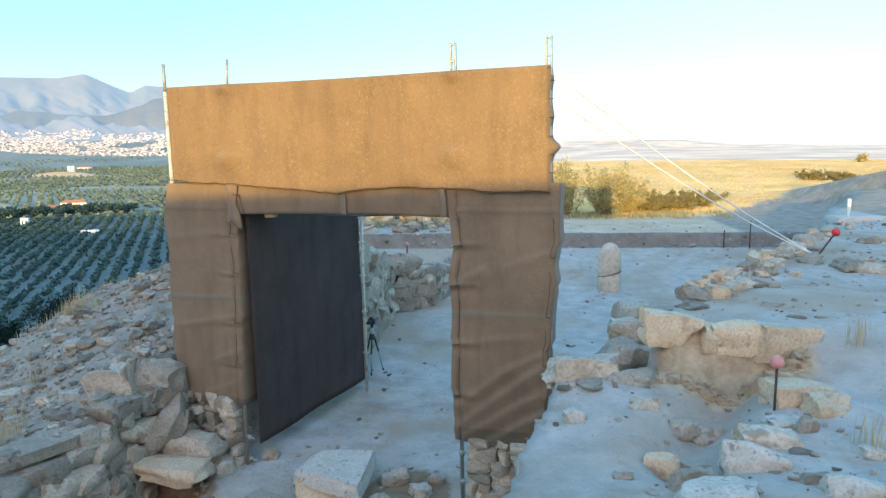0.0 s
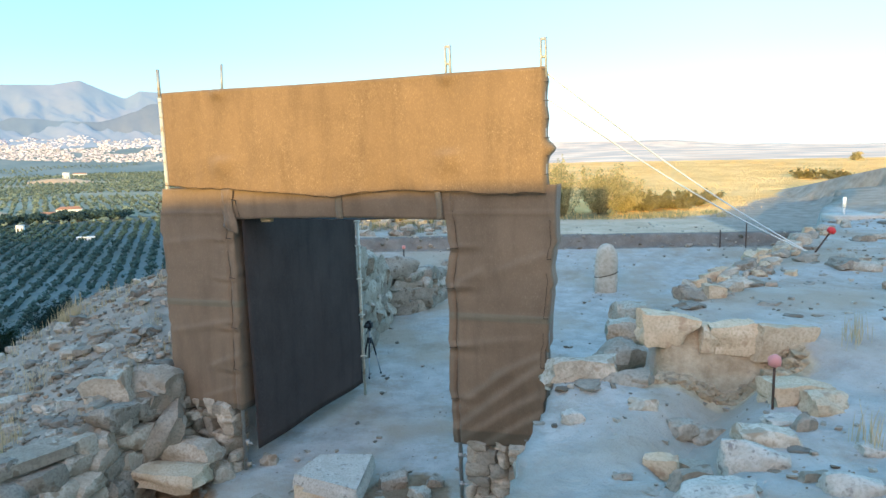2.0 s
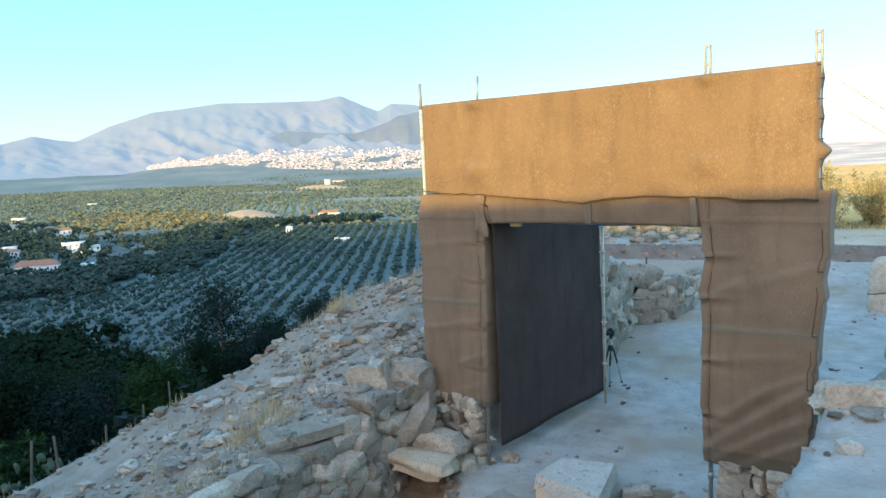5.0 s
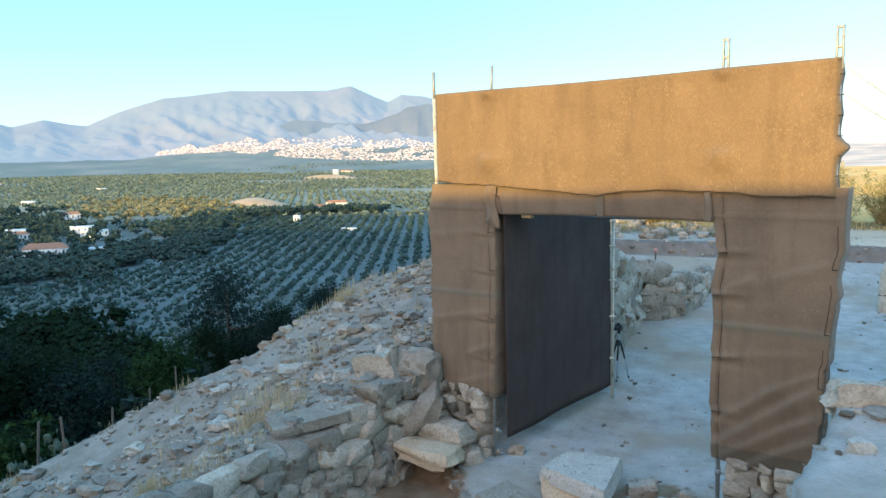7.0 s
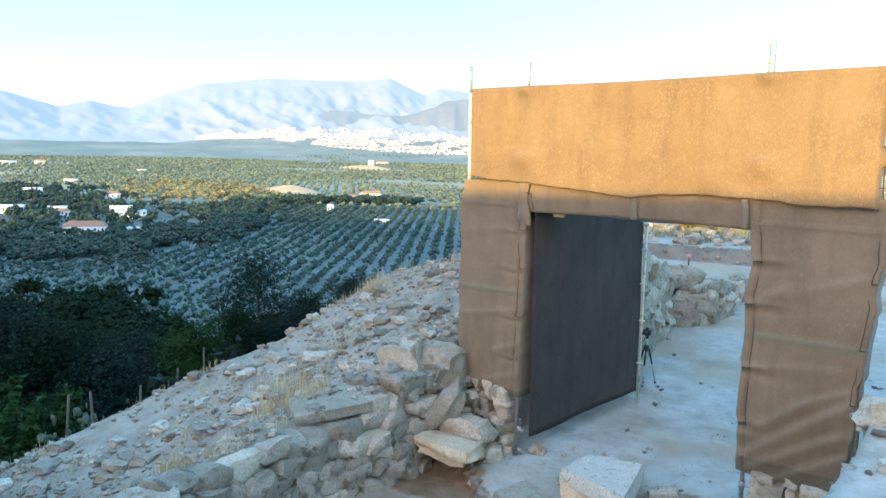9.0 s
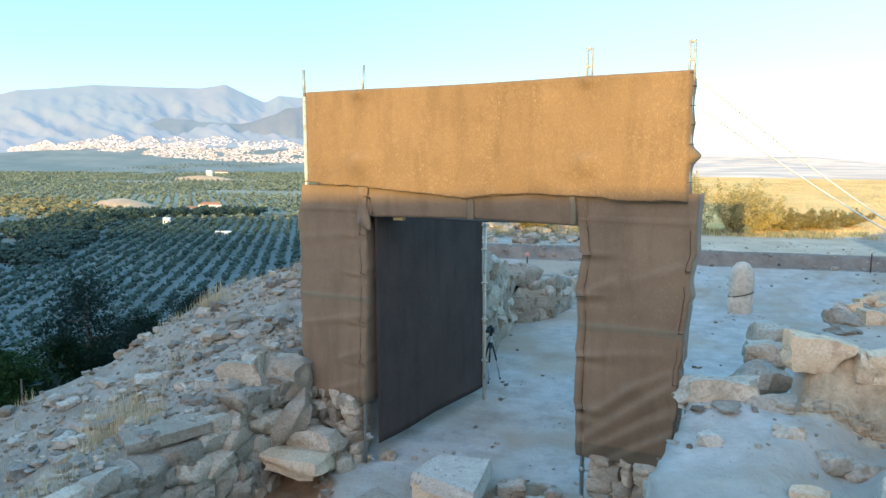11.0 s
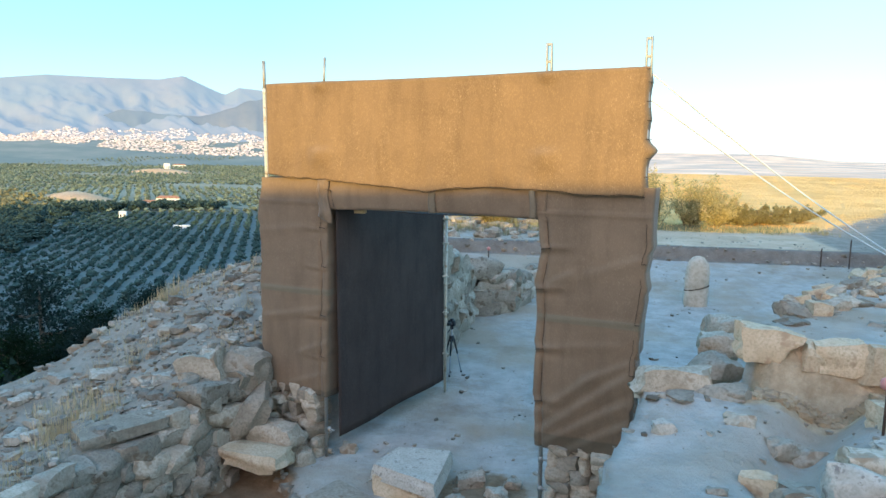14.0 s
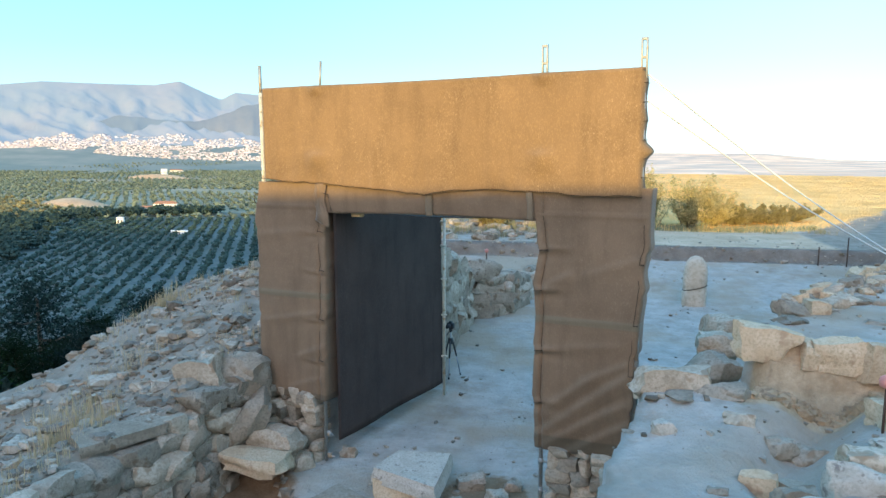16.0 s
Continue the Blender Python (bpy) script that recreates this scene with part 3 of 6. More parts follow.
def band(u, v):
    s = 0.075 + 4.885 * u
    lo = hem_at(s)
    z = lo + (4.94 - lo) * v
    bulge = sum(0.065 * math.exp(-(((s - p) / 0.13) ** 2 + ((z - 4.08) / (0.05 if z > 4.08 else 0.16)) ** 2)) + 0.05 * math.exp(-(((s - p) / 0.09) ** 2 + ((z - 4.90) / 0.06) ** 2)) for p in POSTS[1:3])
    end = float(sstep(u, 0.985, 1.0))
    gather = (0.022 * noise.noise(Vector((s * 9.0, 7.7, z * 1.5))) + 0.018 * noise.noise(Vector((s * 3.0 + z * 2.0, 2.7, z)))) * (1 - v) ** 2
    pull = 0.03 * math.sin((s - 0.8) * 5.2 + z * 4.5) * math.exp(-((s - 0.75) / 0.6) ** 2) * (1 - v) ** 3
    sag = -0.012 * math.sin(math.pi * min(1, max(0, (s - 0.95) / 2.9))) * v
    edge = 0.075 * end * math.exp(-((z - 4.12) / 0.06) ** 2) - 0.02 * end * abs(math.sin((z - 3.7) * 8.5))
    return (s + edge, -0.100 - bulge - gather - pull - 0.022 * fold(s, z, 3, 0.8) + 0.13 * end**2, z + sag)


part("top_cloth", sheet(200, 44, band), NET, gate, "brown shade net band stretched over the top")


# the lintel strip under it, hanging round the lower ledger
def lintel(u, v):
    s = 0.88 + 3.0 * u
    a = v * 1.0
    z = 3.84 - 0.48 * a + 0.025 * math.sin(math.pi * u) * a
    y = -0.005 - 0.05 * math.sin(min(1, a * 1.1) * math.pi * 0.75) + 0.12 * max(0, a - 0.93) * 10 * 0.1
    return (s, y + 0.012 * fold(s, z, 8), z + 0.01 * math.sin(s * 4.1) * (1 - a))


part("lintel_cloth", sheet(70, 14, lintel), NET_PIER, gate, "brown shade net strip round the lintel tube")
# underside takes the same darkened copy, shade in its colour
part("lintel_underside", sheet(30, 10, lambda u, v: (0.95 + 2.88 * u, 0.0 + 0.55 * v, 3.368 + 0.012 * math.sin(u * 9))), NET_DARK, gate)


def pillar(zs, lefts, rights, depth, seed, folds, ties, seam):
    """A wrapped pier: front face with both returns, gathered in where it is laced. folds: (across, height, across, height, depth, width); seam: the laced edge, across."""
    z0, z1 = zs[0], zs[-1]
    per = depth * 2 + 1.0

    def fn(u, v):
        z = z0 + (z1 - z0) * v
        d = u * per
        nip = sum(math.exp(-((z - t) / 0.035) ** 2) for t in ties)
        puff = sum(math.exp(-((z - t - 0.09) / 0.06) ** 2) for t in ties)
        wob = 0.018 * noise.noise(Vector((seed * 9, 0.3, z * 2.6))) - 0.016 * nip + 0.012 * puff
        a0 = float(np.interp(z, zs, lefts)) - wob
        a1 = float(np.interp(z, zs, rights)) + wob
        wr = noise.noise(Vector((d * 2.2, seed, z * 1.1))) * 0.022 + noise.noise(Vector((d * 5.0 + z, seed + 4, z * 2.6))) * 0.010
        low = 0.012 * math.sin(d * 5.3 + seed) * (1 - v) ** 3
        if d < depth:
            return (a0 + 0.4 * wr, depth - d, z + low)
        if d > depth + 1.0:
            return (a1 + 0.4 * wr, d - depth - 1.0, z + low)
        w = d - depth
        out = 0.0
        for w0, h0, w1, h1, amp, wide in folds:
            dx, dz = w1 - w0, h1 - h0
            t = ((w - w0) * dx + (z - h0) * dz) / (dx * dx + dz * dz)
            off = ((z - h0) * dx - (w - w0) * dz) / math.hypot(dx, dz)
            out += amp * math.exp(-(off / (wide if off > 0 else wide * 2.4)) ** 2) * math.exp(-max(0.0, abs(t - 0.5) - 0.42) ** 2 * 40)
        for t in ties:
            out += 0.030 * math.exp(-((z - t - 0.03 * math.sin(w * 5)) / 0.022) ** 2) * math.exp(-((w - seam) / 0.16) ** 2)
            out -= 0.020 * math.exp(-((z - t + 0.06) / 0.04) ** 2) * math.exp(-((w - seam) / 0.22) ** 2)
        out -= 0.028 * math.exp(-((w - seam) / 0.016) ** 2) * (z < 3.35)
        out += 0.016 * float(sstep(abs(z - 3.44), 0.035, 0.0)) + 0.012 * float(sstep(abs(z - 2.28 - 0.02 * w), 0.05, 0.0))
        y = -0.055 - wr - out
        return (a0 + (a1 - a0) * w, max(y, -0.075) if z > 3.62 else min(y, -0.03), z + low)

    def front(w, z, proud=0.012):
        p = fn((depth + w) / per, (z - z0) / (z1 - z0))
        return (p[0], p[1] - proud, p[2])

    return sheet(130, 110, fn), front


left_shape, left_front = pillar((0.87, 1.4, 1.99, 2.31, 2.65, 3.3, 3.75), (-0.125, -0.15, -0.16, -0.17, -0.13, -0.15, -0.09), (0.905, 0.93, 0.95, 0.97, 0.975, 0.95, 0.94), 0.50, 1.0,
                                [(0.1, 1.9, 0.9, 2.05, 0.020, 0.03), (0.6, 1.45, 1.0, 1.62, 0.022, 0.03), (0.05, 3.05, 0.7, 3.12, 0.016, 0.04), (0.45, 1.0, 0.95, 1.18, 0.020, 0.03)], (1.42, 1.97, 2.62, 3.12), 0.90)
right_shape, right_front = pillar((0.79, 1.3, 1.9, 2.3, 2.63, 2.85, 3.08, 3.4, 3.74), (3.80, 3.775, 3.77, 3.79, 3.765, 3.79, 3.82, 3.77, 3.75), (4.84, 4.88, 4.91, 4.94, 4.98, 4.97, 5.02, 5.03, 5.04), 0.18, 2.4,
                                  [(0.0, 0.90, 0.95, 1.72, 0.050, 0.05), (0.05, 1.18, 0.60, 1.66, 0.034, 0.04), (0.12, 0.84, 0.90, 1.38, 0.045, 0.05), (0.40, 0.80, 1.0, 1.20, 0.035, 0.04), (0.5, 1.62, 0.95, 1.86, 0.026, 0.035), (0.03, 2.58, 0.35, 2.80, 0.024, 0.035), (0.1, 1.95, 0.8, 2.05, 0.014, 0.03), (0.5, 2.80, 1.0, 3.02, 0.018, 0.04)], (1.32, 1.92, 2.60, 3.05), 0.085)
left_cloth = part("pier_cloth", left_shape, NET_PIER, gate, "brown shade net wrapped round the pier")
right_cloth = part("pier_cloth", right_shape, NET_PIER, gate, "brown shade net wrapped round the pier, creased near its foot")


def inner(u, v):
    y = 0.02 + 2.93 * u
    s = 1.055 + 0.05 * u + 0.015 * math.sin(u * 9) * (1 - v)
    lo = 0.34 - 0.05 * u
    return (s + 0.02 * fold(y, v * 3, 12, 0.6), y, lo + (3.40 - lo) * v)


part("side_cloth", sheet(40, 30, inner), NET_DARK, gate, "brown shade net closing the passage side, its shade put in the colour")
part("wood_wedge", block(1.32, 1.47, 0.02, 0.10, 3.32, 3.39, 0.01), mat("raw_wood", (0.42, 0.27, 0.12), (0.5, 0.34, 0.17), 9, 0.8, 0.3, 60), gate, "raw wooden wedge under the lintel")

# rolled top edge, strap and torn flap of the lintel strip
part("top_roll", tube([(0.08 + 4.86 * k / 40, -0.082, 4.938 - 0.012 * math.sin(math.pi * min(1, max(0, (0.08 + 4.86 * k / 40 - 0.95) / 2.9)))) for k in range(41)], 0.013, 7), NET_PIER, gate, "rolled edge of the net")
STRAP = cloth("faded_olive_webbing", (0.185, 0.140, 0.092), 140, 0.2)
part("strap", sheet(4, 16, lambda u, v: (3.70 + 0.065 * u + 0.012 * math.sin(v * 5), -0.095 - 0.02 * math.sin(v * math.pi), 3.37 + 0.40 * v)), STRAP, gate, "faded olive webbing strap tied over the lintel")
part("strap", sheet(4, 12, lambda u, v: (2.43 + 0.09 * u, -0.066 - 0.012 * math.sin(v * math.pi), 3.375 + 0.30 * v)), STRAP, gate, "pale overlap of the lintel net")
part("flap", sheet(14, 24, lambda u, v: (0.84 + 0.16 * u + 0.05 * (1 - v) * u + 0.02 * math.sin(v * 8), -0.085 - 0.035 * math.sin(u * math.pi) * (0.5 + 0.5 * math.sin(v * 9)) - 0.02 * noise.noise(Vector((u * 4, 3.3, v * 4))), 3.18 + 0.56 * v + 0.10 * (1 - u) * (1 - v))), NET_PIER, gate, "loose corner of net gathered at the lintel end")

# cords along the hem of the band and at the lacings
def cord(points, r=0.006):
    return tube(points, r, 5)


part("hem_cord", cord([(s, -0.125 - 0.010 * math.sin(s * 21), hem_at(s) + 0.012 + 0.02 * noise.noise(Vector((s * 5.5, 6.1, 0)))) for s in np.linspace(0.0, 4.95, 90).tolist()], 0.004), ROPE, gate)
part("loop_cord", cord([(0.90 + 0.02 * math.sin(k), -0.10, 3.70 - 0.02 * k) for k in range(4)] + [(1.06, -0.10, 3.60), (1.10, -0.09, 3.40)], 0.007), ROPE, gate)
for front, seam, side, ties in ((left_front, 0.90, 1, (1.42, 1.97, 2.62, 3.12)), (right_front, 0.085, -1, (1.32, 1.92, 2.60, 3.05)), (right_front, 0.955, 1, (1.75, 2.30, 2.95))):
    for k, z in enumerate(ties):
        part("lacing", cord([front(seam, z), front(seam + 0.04 * side, z + 0.004), front(min(0.99, max(0.01, seam + 0.10 * side)), z - 0.006)], 0.005), ROPE, gate)
        up = z + 0.42 if k + 1 == len(ties) else ties[k + 1] - 0.16
        part("lacing", cord([front(seam, z + (up - z) * q / 6, 0.006) for q in range(7)], 0.0032), ROPE, gate)
for k in range(6):
    z = 3.85 + k * 0.19
    part("lacing", cord([(4.955, 0.05, z), (4.95, -0.045, z), (4.87, -0.065, z - 0.005)], 0.004), ROPE, gate)
    part("lacing", cord([(-0.04, -0.03, z + 0.05), (0.03, -0.05, z + 0.05)], 0.007), PALE_POLE, gate)
part("cord_loop", cord([(-0.12 - 0.07 * math.sin(a * 0.5), -0.03, 3.52 + 0.07 * math.cos(a * 0.5)) for a in range(7)], 0.007), ROPE, gate)


# ---- stones of the dig ----
ROCKS = [mesh_from("rock", *rock(100 + k, 4, 0.26, 0.12), STONE, True) for k in range(12)]
BIG = [mesh_from("boulder", *rock(300 + k, 7, 0.26, 0.20), STONE, True) for k in range(8)]
OCHRE = [mesh_from("cut_stone", *rock(400 + k, 7, 0.19, 0.14, cuts=4), BLOCK, True) for k in range(5)]
FLAT = [mesh_from("slab", *rock(500 + k, 6, 0.02, 0.035, cuts=0), STONE, True) for k in range(4)]
RUBBLE = mat("rubble", (0.27, 0.225, 0.17), (0.46, 0.40, 0.325), 0.9, 0.9, 0.7, 20, ((0.28, 0.19, 0.12), 0.9, 1.5), bump_dist=0.02)
rb = RUBBLE.node_tree.nodes["Principled BSDF"]
rgeo, rspan, rhue = (RUBBLE.node_tree.nodes.new(k) for k in ("ShaderNodeNewGeometry", "ShaderNodeMapRange", "ShaderNodeHueSaturation"))
rspan.inputs[3].default_value, rspan.inputs[4].default_value = 0.50, 1.36
RUBBLE.node_tree.links.new(rgeo.outputs["Random Per Island"], rspan.inputs[0])
RUBBLE.node_tree.links.new(rb.inputs["Base Color"].links[0].from_socket, rhue.inputs["Color"])
RUBBLE.node_tree.links.new(rspan.outputs[0], rhue.inputs["Value"])
RUBBLE.node_tree.links.new(rhue.outputs[0], rb.inputs["Base Color"])
for me in ROCKS + BIG + OCHRE + FLAT:
    me.set_sharp_from_angle(angle=0.55)


def set_stone(name, mesh, x, y, z, w, d, h, turn=0.0, tip=(0, 0), label="", category="stone", group="loose stones of the dig"):
    ob = new(name, mesh)
    ob.matrix_world = pose(x, y, z, tip[0], tip[1], turn) @ Matrix.Diagonal((w, d, h, 1))
    return tagged(ob, label or "weathered grey limestone lump bedded in the earth", category, group)


# blocks facing the upper terrace
for k, (x, y, z, w, h) in enumerate([(2.22, 6.78, 2.42, 0.56, 0.46), (2.57, 6.74, 2.36, 0.20, 0.38), (2.80, 6.72, 2.36, 0.44, 0.42), (3.24, 6.66, 2.33, 0.60, 0.50)]):
    set_stone("facing_block", OCHRE[k % 5], x, y + 0.08, z - 0.03, w * 0.96, 0.28, h * 0.68, (-6, 4, -3, 2)[k], (0, (2, 8, -3, 1)[k]), ("rounded pale limestone block at the terrace edge", "narrow ochre stone wedged between facing blocks", "squared ochre limestone facing block", "broad reddish ochre facing block")[k], "stone block", "terrace facing blocks")
# stones of the lower wall head and the steps beyond
for k, (x, y, z, w, h, d) in enumerate([(1.30, 6.55, 2.05, 0.66, 0.34, 0.40), (1.68, 6.40, 2.00, 0.46, 0.28, 0.34), (2.15, 8.60, 1.55, 0.52, 0.42, 0.45), (2.42, 9.40, 1.68, 0.46, 0.34, 0.45), (2.66, 10.0, 1.78, 0.52, 0.34, 0.45)]):
    set_stone("wall_stone", BIG[k], x, y, z, w, d, h, (8, -14, 5, -8, 10)[k], (0, 0), "flat-topped pale stone at the broken wall edge", "stone", "wall edge stones")
# stones bedded in the lower terrace and lying in its trench
PALE_STONE = mat("pale_pitted_limestone", (0.48, 0.42, 0.34), (0.60, 0.53, 0.44), 6.0, 0.9, 0.9, 40, ((0.26, 0.22, 0.19), 0.5, 16.0), bump_dist=0.02, coords="World")
DULL_STONE = mat("earthy_grey_stone", (0.29, 0.24, 0.18), (0.46, 0.395, 0.315), 4.0, 0.95, 0.9, 36, ((0.19, 0.145, 0.10), 0.8, 7.0), vary=0.28, bump_dist=0.02, coords="World")
DULL = [mesh_from("earthy_rock", *rock(640 + k, 4, 0.28, 0.20), DULL_STONE, True) for k in range(11)]
for me in DULL:
    me.set_sharp_from_angle(angle=0.6)
WHITE_ROCKS = [mesh_from("white_boulder", *rock(800 + k, 7, 0.30, 0.16, cuts=4), PALE_STONE, True) for k in range(4)]
for me in WHITE_ROCKS:
    me.set_sharp_from_angle(angle=0.7)
for k, (sort, x, y, w, d, h, turn, label) in enumerate([
    ('ochre', 2.95, 5.77, 0.52, 0.42, 0.24, 0, 'pale ochre block bedded in the terrace'),
    ('ochre', 3.05, 5.48, 0.37, 0.3, 0.24, 10, 'pale ochre block bedded in the terrace'),
    ('pale', 2.14, 4.66, 0.43, 0.35, 0.24, -8, 'rounded white limestone boulder with a flat top'),
    ('pale', 1.67, 4.06, 0.48, 0.38, 0.16, 5, 'rounded white limestone boulder with a flat top'),
    ('grey', 1.98, 5.68, 0.28, 0.22, 0.18, 12, ''),
    ('grey', 2.21, 5.66, 0.27, 0.22, 0.18, -10, ''),
    ('plank', 1.93, 5.07, 0.42, 0.34, 0.22, 28, 'thin reddish stone slab tipped on its edge'),
    ('ochre', 1.62, 4.98, 0.25, 0.2, 0.25, -25, 'broken ochre lump beside the trench'),
    ('grey', 1.6, 4.33, 0.29, 0.23, 0.2, 20, ''),
    ('pale', 2.62, 5.29, 0.28, 0.23, 0.07, 0, ''),
    ('grey', 2.7, 5.12, 0.15, 0.12, 0.15, 0, ''),
    ('grey', 2.37, 4.98, 0.44, 0.35, 0.18, -6, ''),
    ('pale', 1.08, 5.61, 0.18, 0.14, 0.15, 15, ''),
    ('grey', 1.71, 5.83, 0.24, 0.19, 0.1, 0, ''),
    ('pale', 2.48, 4.06, 0.34, 0.27, 0.15, 5, ''),
    ('grey', 1.25, 4.61, 0.14, 0.11, 0.07, 0, ''),
    ('grey', 2.35, 4.27, 0.18, 0.14, 0.1, 0, ''),
    ('pale', 2.99, 4.75, 0.2, 0.16, 0.1, 0, ''),
]):
    mesh = {"ochre": OCHRE, "pale": WHITE_ROCKS, "grey": BIG, "plank": FLAT}[sort]
    thin = 0.35 if sort == "plank" else 1.0
    set_stone("terrace_stone", mesh[k % len(mesh)], x, y, ht(x, y) + 0.02 * h, w * 0.92, d * 0.8, h * 1.1 * thin, turn, (0, 16 if sort == "plank" else 4 * (k % 3) - 4), label or ("pale limestone lump half bedded in the earth" if sort == "pale" else "grey limestone lump lying by the trench"), "stone", "terrace stones")
rng = random.Random(5)
for k in range(44):
    t = k / 43
    y = 8.2 + 5.8 * t + rng.uniform(-0.25, 0.25)
    x = float(np.interp(y, EDGE_Y, EDGE_X)) + rng.uniform(-0.05, 0.75)
    s = rng.uniform(0.09, 0.24)
    set_stone("edge_stone", (BIG + OCHRE)[k % 13], x, y, ht(x, y) + 0.12 * s, s * 1.3, s, s * 0.8, rng.uniform(0, 180), (rng.uniform(-12, 12), rng.uniform(-12, 12)), "pale rubble stone along the terrace rim", "stone", "terrace rim stones")
for k in range(30):
    x, y = rng.uniform(2.6, 9.5), rng.uniform(7.2, 15.5)
    if x < float(np.interp(y, EDGE_Y, EDGE_X)) + 0.4:
        continue
    s = rng.uniform(0.10, 0.30)
    set_stone("loose_stone", BIG[k % 8], x, y, ht(x, y) + 0.10 * s, s * 1.4, s, s * 0.6, rng.uniform(0, 180))
# pile of pale stones on the terrace rim
for k in range(64):
    t = rng.random() ** 1.3
    x, y = 2.75 + 2.3 * t + rng.gauss(0, 0.30), 8.45 + 2.5 * t + rng.gauss(0, 0.30)
    if x < float(np.interp(y, EDGE_Y, EDGE_X)) + 0.05:
        continue
    s = rng.uniform(0.05, 0.17) * (1.5 if k % 9 == 0 else 1)
    set_stone("pile_stone", (BIG + OCHRE)[k % 13], x, y, ht(x, y) + 0.18 * s, s * rng.uniform(1.0, 1.6), s, s * rng.uniform(0.6, 0.9), rng.uniform(0, 180), (rng.uniform(-20, 20), rng.uniform(-20, 20)), "small pale limestone piece in the rim pile", "stone", "terrace rim stones")
# the block lying in the entrance
v, f = rock(530, 10, 0.0, 0.016, cuts=0)
skew = []
for x, y, z in v:
    a, b = x + 0.5, y + 0.5
    k = 1.0 + 0.10 * (0.5 - z) * (1 if z < 0.2 else 0.3)
    px = (-0.465 * (1 - a) + 0.325 * a) * (1 - b) + (-0.263 * (1 - a) + 0.410 * a) * b
    py = (-0.163 * (1 - a) - 0.600 * a) * (1 - b) + (0.395 * (1 - a) + 0.370 * a) * b
    skew.append((px * k, py * k, z))
DRESSED = mesh_from("dressed_slab", skew, f, PALE_STONE, True)
DRESSED.set_sharp_from_angle(angle=0.7)
set_stone("footing_stone", OCHRE[0], -1.34, 8.44, 0.0, 0.76, 0.76, 0.40, -8, (0, 0), "ochre stone under the dressed block", "stone", "entrance blocks")
set_stone("dressed_block", DRESSED, -1.31, 8.41, 0.245, 1, 1, 0.17, 0, (0, 0), "squared limestone block with a pitted flat top", "stone block", "entrance blocks")
set_stone("threshold_stone", FLAT[2], -1.98, 7.86, -0.13, 0.95, 0.55, 0.30, -32, (0, 3), "low flat stone sunk in the floor", "stone slab", "entrance blocks")
for k, (x, y, w, d, h, turn) in enumerate([(-0.62, 8.62, 0.34, 0.24, 0.24, 20), (-0.30, 8.28, 0.28, 0.22, 0.18, -30), (-0.12, 8.62, 0.22, 0.18, 0.15, 5), (-0.78, 8.05, 0.26, 0.20, 0.16, 40)]):
    set_stone("floor_stone", DULL[(k + 3) % 8], x, y, ht(x, y) + 0.03, w, d, h, turn, (0, 4 * k - 6), "grey stone half sunk in brown earth beside the dressed block", "stone", "entrance blocks")
# larger stones beside the left pier
for k, (x, y, z, w, d, h, turn, tx, ty) in enumerate([(-4.26, 9.05, 0.98, 0.62, 0.5, 0.70, 12, 0, -12), (-3.80, 9.22, 1.04, 0.60, 0.5, 0.66, -10, 0, 8), (-3.64, 8.98, 0.46, 0.34, 0.45, 0.86, 18, 0, 24), (-3.22, 8.95, 0.30, 0.62, 0.42, 0.36, -8, 4, 3), (-2.88, 8.92, 0.0, 0.30, 0.3, 0.32, 20, 0, 0), (-2.34, 9.30, 0.04, 0.20, 0.16, 0.16, 0, 0, 0)]):
    set_stone("pier_boulder", BIG[k], x, y, z, w, d, h, turn, (tx, ty), "big rough boulder of the ruined wall by the pier", "boulder", "pier boulders")
set_stone("ochre_slab", OCHRE[2], -3.34, 8.55, 0.20, 0.78, 0.50, 0.22, -12, (0, 2), "ochre slab jutting from the wall foot", "stone slab", "pier boulders")
set_stone("cap_slab", FLAT[3], -4.68, 7.70, 0.80, 0.40, 0.98, 0.13, -40, (3, 4), "long flat-topped slab capping the low wall", "stone slab", "pier boulders")


def masonry(name, label, spots, seed, grow=1.0, kinds=None):
    """Rough stones, each an object of its own, as pieces of one wall. spots: (matrix, w, d, h)."""
    kinds = kinds or ROCKS
    wall = thing(name, (0, 0, 0), label, "wall", kind="structure")
    r = random.Random(seed)
    for m, w, d, h in spots:
        ob = new("stone", kinds[r.randrange(len(kinds))])
        ob.matrix_world = m @ pose(0, 0, 0, r.uniform(-10, 10), r.uniform(-9, 9), r.uniform(-14, 14) + r.choice((0, 180))) @ Matrix.Diagonal((w * grow, d, h * grow, 1))
        ob.parent = wall
    return wall


